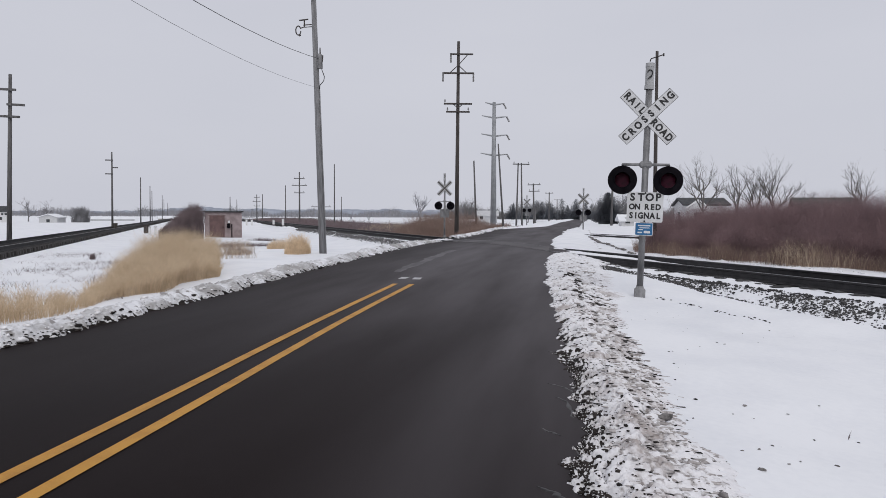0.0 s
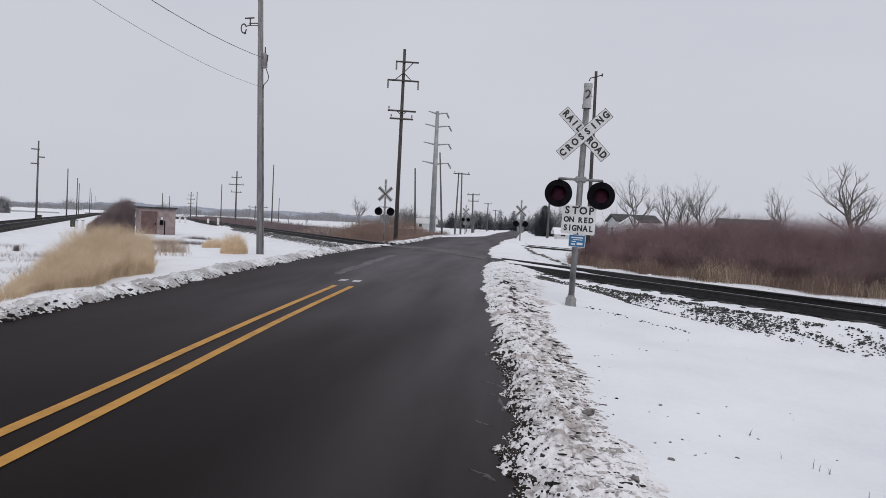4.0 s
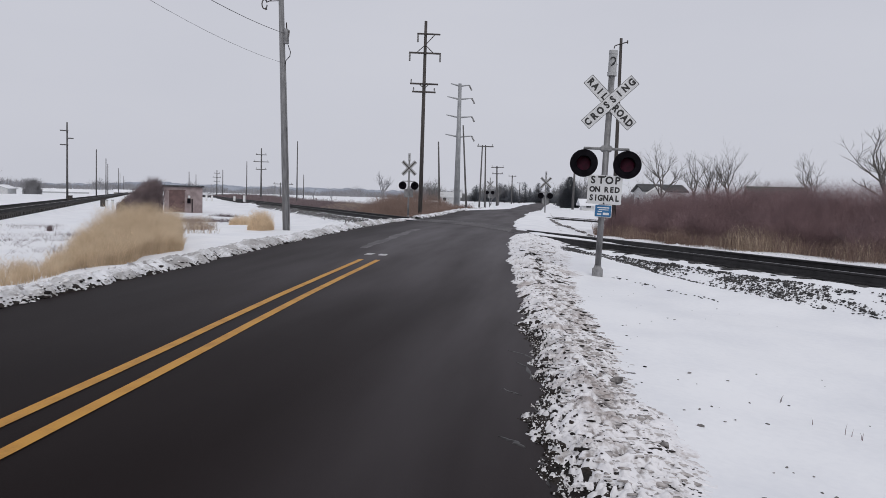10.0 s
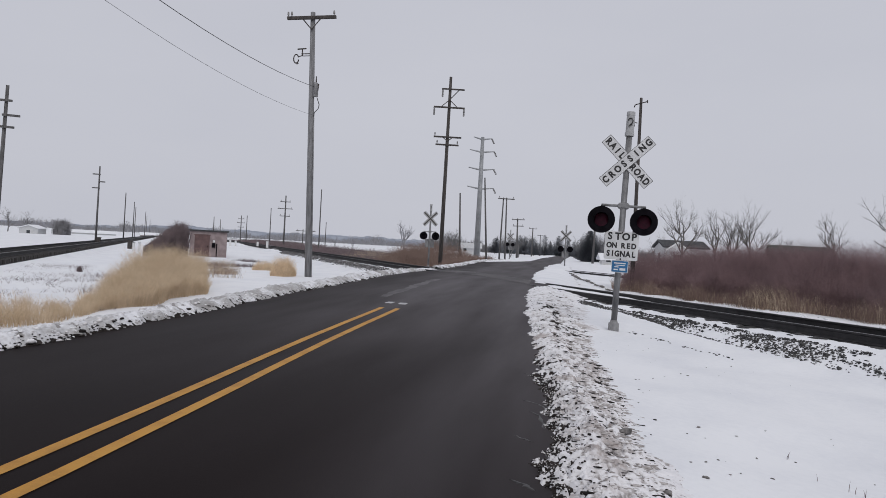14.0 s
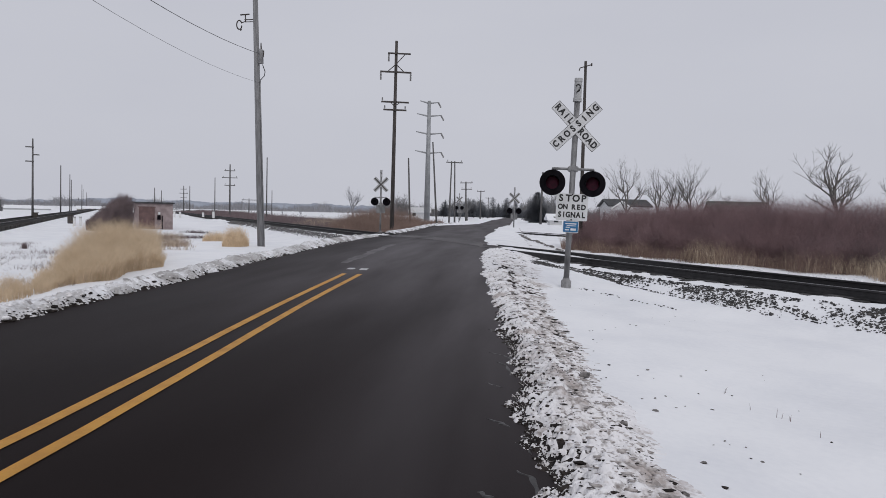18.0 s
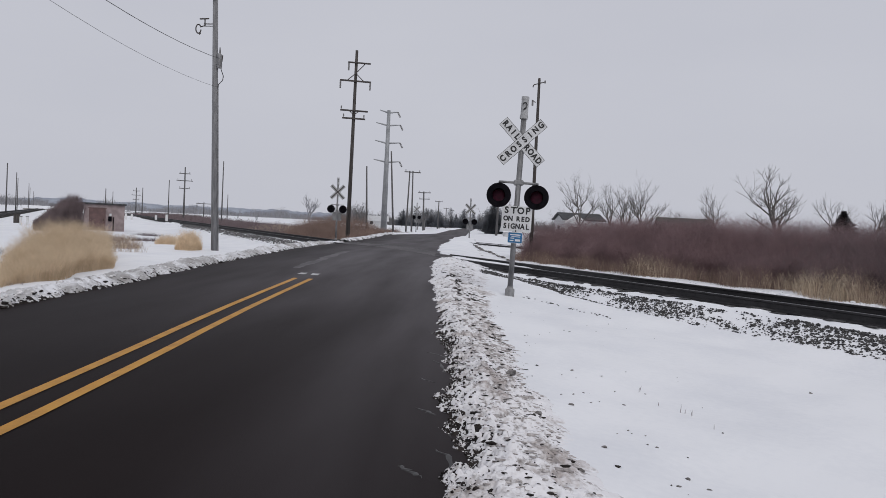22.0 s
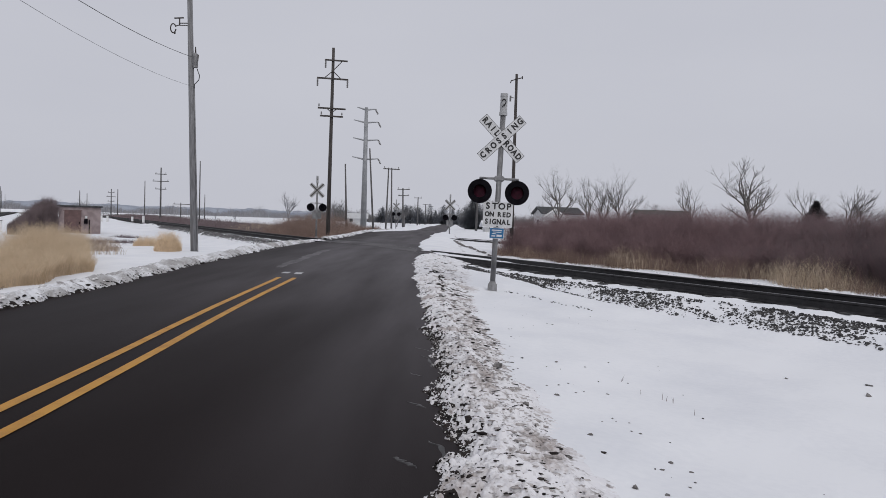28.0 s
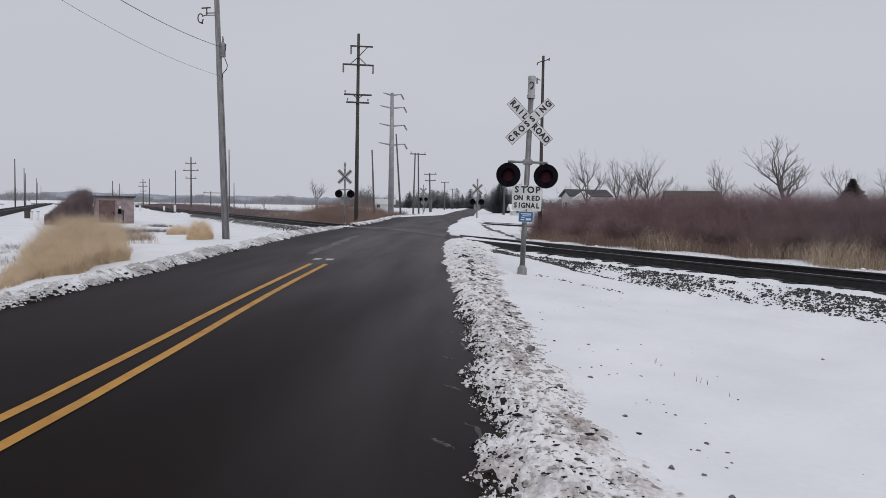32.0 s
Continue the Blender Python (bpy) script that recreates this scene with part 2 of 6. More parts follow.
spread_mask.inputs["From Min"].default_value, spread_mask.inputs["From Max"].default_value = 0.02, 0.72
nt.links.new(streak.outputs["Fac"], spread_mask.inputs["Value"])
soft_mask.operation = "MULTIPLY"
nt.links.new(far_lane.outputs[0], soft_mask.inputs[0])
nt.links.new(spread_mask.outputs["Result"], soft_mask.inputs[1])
salt_sheen = nt.nodes.new("ShaderNodeMix")
salt_sheen.data_type = "RGBA"
nt.links.new(soft_mask.outputs[0], salt_sheen.inputs["Factor"])
nt.links.new(base, salt_sheen.inputs["A"])
salt_sheen.inputs["B"].default_value = (0.119, 0.110, 0.117, 1)
nt.links.new(salt_sheen.outputs["Result"], shade.inputs["Base Color"])
lens_shader = LENS.node_tree.nodes["Principled BSDF"]
lens_shader.inputs["Emission Color"].default_value, lens_shader.inputs["Emission Strength"].default_value = (1.0, 0.04, 0.22, 1), 0.26
POLE_WOOD = material("weathered_pole_wood", (0.065, 0.063, 0.064), (0.145, 0.141, 0.142), 2.5, 0.9, 0.4, 30, stretch=(6, 6, 0.6))
POLE_PALE = material("pale_grey_pole_wood", (0.15, 0.15, 0.155), (0.25, 0.25, 0.257), 2.5, 0.9, 0.4, 30, stretch=(6, 6, 0.6))
POLE_DARK = material("dark_treated_wood", (0.035, 0.031, 0.03), (0.085, 0.075, 0.07), 2.5, 0.9, 0.4, 30, stretch=(6, 6, 0.6))
STEEL_POLE = material("dull_galvanised_pole", (0.24, 0.25, 0.262), (0.34, 0.35, 0.362), 1.5, 0.6, 0.05, 20, metal=0.2)
PORCELAIN = material("grey_insulator", (0.12, 0.115, 0.115), (0.22, 0.215, 0.21), 8, 0.3, 0.0)
WIRE = material("black_cable", (0.02, 0.02, 0.022), (0.035, 0.035, 0.037), 6, 0.6, 0.0)
HUT_WALL = material("mauve_brick_paint", (0.225, 0.178, 0.178), (0.325, 0.265, 0.265), 2.5, 0.85, 0.3, 30)
HUT_DOOR = material("rust_red_door", (0.105, 0.062, 0.06), (0.15, 0.09, 0.086), 3, 0.7, 0.2)
ROOF_DARK = material("dark_shingles", (0.03, 0.032, 0.035), (0.075, 0.077, 0.08), 3, 0.9, 0.4, 25)
ROOF_GREEN = material("dull_green_roof", (0.045, 0.06, 0.05), (0.08, 0.095, 0.085), 2, 0.8, 0.2)
GREY_SIDING = material("grey_siding", (0.46, 0.465, 0.475), (0.58, 0.585, 0.59), 2, 0.7, 0.1, stretch=(1, 1, 8))
SIDING = material("white_siding", (0.55, 0.555, 0.56), (0.72, 0.72, 0.72), 2, 0.7, 0.1, stretch=(1, 1, 8))
TAN_SIDING = material("tan_siding", (0.33, 0.31, 0.285), (0.45, 0.43, 0.40), 2, 0.7, 0.1, stretch=(1, 1, 8))
GLASS = material("dark_window_glass", (0.03, 0.035, 0.04), (0.06, 0.065, 0.07), 2, 0.1, 0.0)
REED = material("dry_reed", (0.62, 0.465, 0.305), (0.82, 0.655, 0.465), 3, 0.85, 0.0, 30, vary=0.25)
STRAW = material("tall_straw_grass", (0.46, 0.36, 0.26), (0.66, 0.55, 0.42), 3, 0.85, 0.0, 30, vary=0.3)
TWIG = material("purple_brown_twigs", (0.178, 0.114, 0.122), (0.288, 0.189, 0.196), 1.2, 0.85, 0.0, 20, vary=0.3)
TWIG_RED = material("russet_twigs", (0.205, 0.137, 0.115), (0.315, 0.222, 0.182), 1.2, 0.85, 0.0, 20, vary=0.3)
# distant twigs: the haze of distance is put into this paler grey
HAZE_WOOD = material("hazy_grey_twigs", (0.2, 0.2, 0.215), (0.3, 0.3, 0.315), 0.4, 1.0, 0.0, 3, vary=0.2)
TWIG_DARK = material("dark_mauve_twigs", (0.125, 0.095, 0.102), (0.21, 0.16, 0.165), 1.2, 0.85, 0.0, 20, vary=0.25)
BARK = material("grey_bark", (0.075, 0.068, 0.064), (0.16, 0.148, 0.14), 4, 0.9, 0.3, 30)
# needles of far conifers, paled and blued by haze mixed into the colour
HAZE_NEEDLES = material("hazy_conifer_needles", (0.12, 0.13, 0.15), (0.19, 0.205, 0.235), 3, 0.9, 0.0, 30, vary=0.35)
NEEDLES = material("dark_conifer_needles", (0.05, 0.048, 0.052), (0.105, 0.1, 0.105), 3, 0.9, 0.0, 30, vary=0.35)
# horizon hills: distance haze is painted in as a pale blue-grey
HAZY_HILLS = material("haze_tinted_woods", (0.27, 0.297, 0.355), (0.36, 0.388, 0.445), 0.05, 1.0, 0.0, 0.3)
# woods further off, their colour lifted towards grey for distance haze
MID_WOOD = material("haze_greyed_woods", (0.12, 0.118, 0.122), (0.2, 0.196, 0.198), 0.4, 1.0, 0.0, 3, vary=0.25)
POST_WHITE = material("white_marker_paint", (0.6, 0.6, 0.6), (0.75, 0.75, 0.75), 6, 0.6, 0.0)


# ---- mesh helpers ----
def mesh_of(name, verts, faces, mat, smooth=False):
    me = bpy.data.meshes.new(name)
    me.from_pydata([tuple(v) for v in verts], [], [tuple(f) for f in faces])
    me.materials.append(mat)
    if smooth:
        me.polygons.foreach_set("use_smooth", [True] * len(me.polygons))
    me.update()
    return me


def tri_mesh(name, verts, tris, mat):
    """A mesh of triangles from arrays, quick for very many."""
    me = bpy.data.meshes.new(name)
    me.vertices.add(len(verts))
    me.vertices.foreach_set("co", np.asarray(verts, dtype=np.float32).ravel())
    tris = np.asarray(tris, dtype=np.int32)
    me.loops.add(tris.size)
    me.loops.foreach_set("vertex_index", tris.ravel())
    me.polygons.add(len(tris))
    me.polygons.foreach_set("loop_start", np.arange(0, tris.size, 3, dtype=np.int32))
    me.polygons.foreach_set("loop_total", np.full(len(tris), 3, dtype=np.int32))
    me.materials.append(mat)
    me.update(calc_edges=True)
    return me


def part(name, bm, mat, parent, label="", smooth=False):
    me = bpy.data.meshes.new(name)
    bm.to_mesh(me)
    bm.free()
    me.materials.append(mat)
    if smooth:
        me.polygons.foreach_set("use_smooth", [True] * len(me.polygons))
    ob = new(name, me)
    ob.parent = parent
    if label:
        ob["label"] = label
    return ob


def block(bm, lo, hi, bevel=0.0):
    """A box from corner to corner with chamfered edges, added to bm."""
    c = [(a + b) / 2 for a, b in zip(lo, hi)]
    s = [abs(b - a) for a, b in zip(lo, hi)]
    r = bmesh.ops.create_cube(bm, size=1.0, matrix=Matrix.Translation(c) @ Matrix.Diagonal((*s, 1)))
    if bevel:
        edges = list({e for v in r["verts"] for e in v.link_edges})
        bmesh.ops.bevel(bm, geom=edges, offset=bevel, segments=1, affect="EDGES")
    return bm


def rod(bm, a, b, ra, rb=None, n=8):
    """A tapered round bar from a to b, added to bm."""
    rb = ra if rb is None else rb
    a, b = Vector(a), Vector(b)
    m = Matrix.Translation((a + b) / 2) @ (b - a).to_track_quat("Z", "Y").to_matrix().to_4x4()
    bmesh.ops.create_cone(bm, cap_ends=True, segments=n, radius1=ra, radius2=max(rb, 0.0005), depth=(b - a).length, matrix=m)
    return bm


def slab(bm, points, y0, y1):
    """A plate with the outline points (x, z), from y0 to y1."""
    f = [bm.verts.new((x, y0, z)) for x, z in points]
    k = [bm.verts.new((x, y1, z)) for x, z in points]
    bm.faces.new(f)
    bm.faces.new(k[::-1])
    for i in range(len(f)):
        j = (i + 1) % len(f)
        bm.faces.new((f[j], f[i], k[i], k[j]))
    bmesh.ops.recalc_face_normals(bm, faces=bm.faces[:])
    return bm


def rounded(w, h, r, n=4):
    """The outline of a plate with rounded corners."""
    pts = []
    for cx, cz, a0 in ((w / 2 - r, h / 2 - r, 0), (-w / 2 + r, h / 2 - r, 90), (-w / 2 + r, -h / 2 + r, 180), (w / 2 - r, -h / 2 + r, 270)):
        for i in range(n + 1):
            a = radians(a0 + 90 * i / n)
            pts.append((cx + r * math.cos(a), cz + r * math.sin(a)))
    return pts


def lettering(name, text, size, place, parent, angle=0.0, wide=1.0, mat=None, bold=0.0):
    """Raised letters that face -y, centred at place and turned by angle in the plane of the sign."""
    cu = bpy.data.curves.new(name, "FONT")
    cu.body, cu.size, cu.align_x, cu.align_y, cu.extrude, cu.resolution_u, cu.offset = text, size, "CENTER", "CENTER", 0.0015, 3, bold
    tmp = bpy.data.objects.new(name, cu)
    scene.collection.objects.link(tmp)
    me = bpy.data.meshes.new_from_object(tmp.evaluated_get(bpy.context.evaluated_depsgraph_get()))
    bpy.data.objects.remove(tmp)
    me.transform(Matrix.Translation(place) @ Matrix.Rotation(-radians(angle), 4, "Y") @ Matrix.Rotation(radians(90), 4, "X") @ Matrix.Diagonal((wide, 1, 1, 1)))
    me.materials.clear()
    me.materials.append(mat or LETTER)
    ob = new(name, me)
    ob.parent = parent
    return ob


def thing(name, m, label, category, group=""):
    ob = new(name)
    ob.empty_display_size = 0.2
    ob.matrix_basis = m
    return tagged(ob, label, category, group)


def smooth01(v):
    v = np.clip(v, 0, 1)
    return v * v * (3 - 2 * v)


ICO_V = np.array([(0, 0, 1), (0.894, 0, 0.447), (0.276, 0.851, 0.447), (-0.724, 0.526, 0.447), (-0.724, -0.526, 0.447), (0.276, -0.851, 0.447),
                  (0.724, 0.526, -0.447), (-0.276, 0.851, -0.447), (-0.894, 0, -0.447), (-0.276, -0.851, -0.447), (0.724, -0.526, -0.447), (0, 0, -1)])
ICO_F = np.array([(0, 1, 2), (0, 2, 3), (0, 3, 4), (0, 4, 5), (0, 5, 1), (1, 6, 2), (2, 7, 3), (3, 8, 4), (4, 9, 5), (5, 10, 1),
                  (2, 6, 7), (3, 7, 8), (4, 8, 9), (5, 9, 10), (1, 10, 6), (11, 7, 6), (11, 8, 7), (11, 9, 8), (11, 10, 9), (11, 6, 10)])


def lumps(rng, at, size, flat=0.6):
    """Vertices and triangles of many uneven stones at the places given."""
    n = len(at)
    v = ICO_V[None] * (1 + rng.uniform(-0.35, 0.35, (n, 12, 1)))
    v = v * (size[:, None, None] * rng.uniform(0.6, 1.3, (n, 1, 3)) * np.array((1, 1, flat)))
    a = rng.uniform(0, 6.283, n)
    c, s = np.cos(a)[:, None], np.sin(a)[:, None]
    x, y = v[..., 0] * c - v[..., 1] * s, v[..., 0] * s + v[..., 1] * c
    v = np.stack((x, y, v[..., 2]), -1) + at[:, None, :]
    f = ICO_F[None] + (np.arange(n) * 12)[:, None, None]
    return v.reshape(-1, 3), f.reshape(-1, 3)


def stalks(rng, root, high, lean, thick, bend=0.25):
    """Vertices and triangles of many tapered three-sided stems: root places, heights, sideways reach of the tip, base radius."""
    n = len(root)
    ang = rng.uniform(0, 6.283, n)
    way = np.stack((np.cos(ang) * lean, np.sin(ang) * lean, np.zeros(n)), -1)
    up = np.array((0, 0, 1.0))
    mid = root + way * bend + up * (high * 0.55)[:, None]
    tip = root + way + up * high[:, None]
    ring = np.stack([np.array((math.cos(a), math.sin(a), 0)) for a in (0, 2.094, 4.189)])
    v = np.concatenate((root[:, None] + ring[None] * thick[:, None, None], mid[:, None] + ring[None] * (thick * 0.7)[:, None, None], tip[:, None]), 1)
    f = np.array(((0, 1, 4), (0, 4, 3), (1, 2, 5), (1, 5, 4), (2, 0, 3), (2, 3, 5), (3, 4, 6), (4, 5, 6), (5, 3, 6)))
    f = f[None] + (np.arange(n) * 7)[:, None, None]
    return v.reshape(-1, 3), f.reshape(-1, 3), mid, tip


def thicket(rng, root, high, lean, thick, twigs=3, reach=0.35):
    """Stems with thin side twigs, as vertices and triangles."""
    v, f, mid, tip = stalks(rng, root, high, lean, thick)
    vs, fs, base, n = [v], [f], len(v), len(root)
    ring = np.stack([np.array((math.cos(a), math.sin(a), 0)) for a in (0, 2.094, 4.189)])
    cone = np.array(((0, 1, 3), (1, 2, 3), (2, 0, 3)))[None] + (np.arange(n) * 4)[:, None, None]
    for k in range(twigs):
        t = rng.uniform(-0.6, 0.95, n)[:, None]
        start = np.where(t > 0, mid + (tip - mid) * t, mid + (mid - root) * t)
        a = rng.uniform(0, 6.283, n)
        out = high * reach * rng.uniform(0.3, 1.0, n)
        end = start + np.stack((np.cos(a) * out, np.sin(a) * out, high * rng.uniform(0.05, 0.32, n)), -1)
        end[:, 2] = np.minimum(end[:, 2], root[:, 2] + high * 1.12)
        v2 = np.concatenate((start[:, None] + ring[None] * (thick * 0.6)[:, None, None], end[:, None]), 1)
        vs.append(v2.reshape(-1, 3))
        fs.append(cone.reshape(-1, 3) + base)
        base += 4 * n
    return np.concatenate(vs), np.concatenate(fs)


def stuff(name, v, f, mat, label, category):
    return tagged(new(name, tri_mesh(name, v, f, mat)), label, category, kind="stuff")


# ---- plan ----
CROWN = 0.10                                  # how far the road's middle stands over its edges
HALF = 3.05                                   # half the road's width
TRACK_TURN = 31.5                             # the railway's direction, degrees left of straight ahead
AL = np.array((-math.sin(radians(TRACK_TURN)), math.cos(radians(TRACK_TURN))))
AC = np.array((math.cos(radians(TRACK_TURN)), math.sin(radians(TRACK_TURN))))
TRACK_A, TRACK_B, TRACK_C = 11.65, -8.45, 25.0 # the three tracks' middle lines, across from the origin
TIE_TOP, GAUGE = 0.12, 1.5


def centre(y):
    return np.interp(y, (-60, 12, 28, 60, 110, 200, 420), (-0.23, -3.0, -3.62, -4.3, -4.55, -4.55, -5.6))


def road_z(y):
    return np.interp(y, (-60, -4, 0, 5, 8.5, 11, 14, 19, 23, 27, 34, 44, 52, 60, 80, 110, 200, 3000), (-0.2, -0.11, -0.08, -0.04, 0.0, 0.06, 0.15, 0.22, 0.26, 0.26, 0.24, 0.24, 0.36, 0.36, 0.28, 0.5, 0.6, 0.6))


def wave(x, y, k):
    return np.sin(x * k + 1.3 * np.sin(y * k * 0.7)) * np.cos(y * k * 0.9 + 0.8 * np.sin(x * k * 0.6))


def bed_z(x, y):
    """How high the two railway beds stand."""
    z = np.full(np.shape(x), -9.0)
    for o, top, half, slope in ((TRACK_A, 0.08, 1.7, 0.42), (TRACK_B, -0.05, 1.25, 0.6), (TRACK_C, 0.17, 1.7, 0.42)):
        q = np.abs(AC[0] * x + AC[1] * y - o)
        z = np.maximum(z, top - np.maximum(q - half, 0) * slope)
    near = AC[0] * x + AC[1] * y - TRACK_A
    z = z + 0.085 * np.exp(-((near + 1.32) / 0.4) ** 2) * (0.75 + 0.4 * wave(x, y, 3.1))
    return z


def ground_z(x, y, sink=False):
    x, y = np.asarray(x, float), np.asarray(y, float)
    u = x - centre(y)
    right = np.interp(y, (-30, 6, 12, 22, 40, 70), (-0.34, -0.32, -0.2, -0.1, 0.25, 0.5))
    left = np.interp(y, (-30, 10, 60, 120, 400), (-0.34, -0.36, -0.5, 0.0, 0.3))
    field = np.where(u > 0, right, left - 0.7 * smooth01((-x - 60) / 50))
    shoulder = np.interp(y, (-20, 4, 12, 20), (3.0, 3.0, 5.0, 4.5))
    t = smooth01((np.abs(u) - HALF - 0.1) / np.where(u > 0, shoulder, 3.2))
    z = (road_z(y) - 0.03) * (1 - t) + field * t
    off = smooth01((np.abs(u) - HALF - 0.3) / 1.5)
    past = AC[0] * x + AC[1] * y - TRACK_A
    level = smooth01((past - 1.3) / 0.8) * smooth01((30 - past) / 12) * smooth01((np.abs(u) - HALF - 0.2) / 1.2) * (u > 0)
    z = z + (np.maximum(z, 0.085 + 0.03 * wave(x, y, 1.6)) - z) * level
    z = z + off * (0.035 * wave(x, y, 0.9) + 0.02 * wave(y, x, 2.7) + 0.006 * wave(x, y, 9.0))
    near = smooth01((np.abs(u) - HALF + 0.1) / 0.6)
    bed = bed_z(x, y)
    z = np.where(bed > z, z + (bed - z) * near, z)
    for o in (TRACK_A, TRACK_B, TRACK_C) if sink else ():
        q = AC[0] * x + AC[1] * y - o
        if o == TRACK_B:
            z = z - 0.3 * smooth01((5.4 - np.abs(q)) / 1.0)
            continue
        z = np.where((q > (-0.8 if o == TRACK_A else -2.1)) & (q < (1.4 if o != TRACK_B else 2.1)), z - 0.12, z)
    return np.where((u < HALF + 0.02) & (u > -HALF - 0.4), road_z(y) - 0.12, z)


def spread(rng, lo, hi, fine, grow):
    """Coordinates, fine between lo and hi and ever wider outside."""
    mid = list(np.arange(lo, hi, fine))
    step, a, b = fine, lo, mid[-1]
    left, right = [], []
    while b < 2600:
        step *= grow
        a, b = a - step, b + step
        left.append(a)
        right.append(b)
    return np.array(left[::-1] + mid + right)


def sheet(name, xs, ys, z, mat):
    nx, ny = len(xs), len(ys)
    gx, gy = np.meshgrid(xs, ys)
    v = np.stack((gx, gy, z(gx, gy)), -1).reshape(-1, 3)
    i = (np.arange(ny - 1)[:, None] * nx + np.arange(nx - 1)[None]).ravel()
    f = np.concatenate((np.stack((i, i + 1, i + nx + 1), -1), np.stack((i, i + nx + 1, i + nx), -1)))
    me = tri_mesh(name, v, f, mat)
    me.polygons.foreach_set("use_smooth", [True] * len(me.polygons))
    return new(name, me)


rng = np.random.default_rng(7)
ground = sheet("ground", spread(rng, -9, 10, 0.14, 1.075), spread(rng, -5, 26, 0.16, 1.075), lambda x, y: ground_z(x, y, True), SNOW)
tagged(ground, "flat fields under a thin crust of snow", "ground", kind="structure")


# ---- road ----
def strip(name, u0, u1, y0, y1, mat, lift, du=0.5, dy=0.5, parent=None, wob=0.0, drift=None):
    """A band of the road's surface, with its slight crown."""
    us, ys = np.linspace(u0, u1, max(2, int(abs(u1 - u0) / du) + 1)), np.arange(y0, y1 + dy * 0.5, dy)
    gu, gy = np.meshgrid(us, ys)
    edge = np.where((gu == us[0]) | (gu == us[-1]), wob * wave(gy, gu * 3, 2.3) + wob * 0.6 * wave(gy, gu, 7.0), 0)
    gx = centre(gy) + gu + edge
    if drift:
        gx = gx + np.interp(gy, *drift)
    gz = road_z(gy) + CROWN * (1 - (gu / HALF) ** 2) + lift
    nx, ny = len(us), len(ys)
    v = np.stack((gx, gy, gz), -1).reshape(-1, 3)
    i = (np.arange(ny - 1)[:, None] * nx + np.arange(nx - 1)[None]).ravel()
    f = np.concatenate((np.stack((i, i + 1, i + nx + 1), -1), np.stack((i, i + nx + 1, i + nx), -1)))
    me = tri_mesh(name, v, f, mat)
    me.polygons.foreach_set("use_smooth", [True] * len(me.polygons))
    ob = new(name, me)
    ob.parent = parent
    return ob


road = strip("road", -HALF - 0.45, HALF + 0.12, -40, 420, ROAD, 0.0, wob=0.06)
tagged(road, "dark damp asphalt road with a double yellow line", "road", kind="structure")
for u in (-0.158, 0.172):
    ob = strip("yellow_line", u - 0.052, u + 0.052, -40, 11.5, YELLOW, 0.005, du=1, parent=road, drift=((0.5, 1.5, 3, 4, 5, 6, 7.2, 8.7, 11.5), (0.05, 0.04, -0.01, -0.05, -0.1, -0.135, -0.175, -0.2, -0.16)))
    ob["label"] = "worn solid yellow centre line"
for u, y in ((-0.37, 12.3), (-0.08, 12.25)):
    strip("line_remnant", u - 0.07, u + 0.1, y, y + 0.3, WHITE_LINE, 0.005, du=0.1, dy=0.1, parent=road, wob=0.03)

ob = strip("salt_streak", -0.93, -0.68, 13.6, 21.5, SALT_STREAK, 0.004, du=0.06, dy=0.15, parent=road, wob=0.05)
ob["label"] = "faint pale streak of road salt"

# ---- railway ----
RAIL_OUT = ((-0.07, 0), (0.07, 0), (0.07, 0.018), (0.012, 0.04), (0.012, 0.135), (0.036, 0.15), (0.036, 0.175), (0.028, 0.182), (-0.028, 0.182), (-0.036, 0.175), (-0.036, 0.15), (-0.012, 0.135), (-0.012, 0.04), (-0.07, 0.018))


def along(o, s, z):
    return Vector((AC[0] * o + AL[0] * s, AC[1] * o + AL[1] * s, z))


def bar(name, outline, o, s0, s1, z, mat, parent, step=40.0):
    """A profile drawn along the railway."""
    n = max(1, int(abs(s1 - s0) / step))
    v, f, k = [], [], len(outline)
    for i in range(n + 1):
        s = s0 + (s1 - s0) * i / n
        v += [along(o + a, s, z + b) for a, b in outline]
    for i in range(n):
        for j in range(k):
            a, b = i * k + j, i * k + (j + 1) % k
            f.append((a, b, b + k, a + k))
    f += [tuple(range(k))[::-1], tuple(range(n * k, n * k + k))]
    ob = new(name, mesh_of(name, v, f, mat))
    ob.parent = parent
    return ob


bm = bmesh.new()
block(bm, (-1.3, -0.11, -0.17), (1.3, 0.11, 0.0), 0.012)
tie_me = bpy.data.meshes.new("tie")
bm.to_mesh(tie_me)
bm.free()
tie_me.materials.append(TIE)
TURN_M = Matrix.Rotation(radians(TRACK_TURN), 4, "Z")


def road_s(o, u):
    """How far along a track it meets the road's line u metres right of the middle."""
    y = 20.0
    for _ in range(40):
        y = (o - AC[0] * (u + float(centre(y)))) / AC[1]
    x = u + float(centre(y))
    return AL[0] * x + AL[1] * y


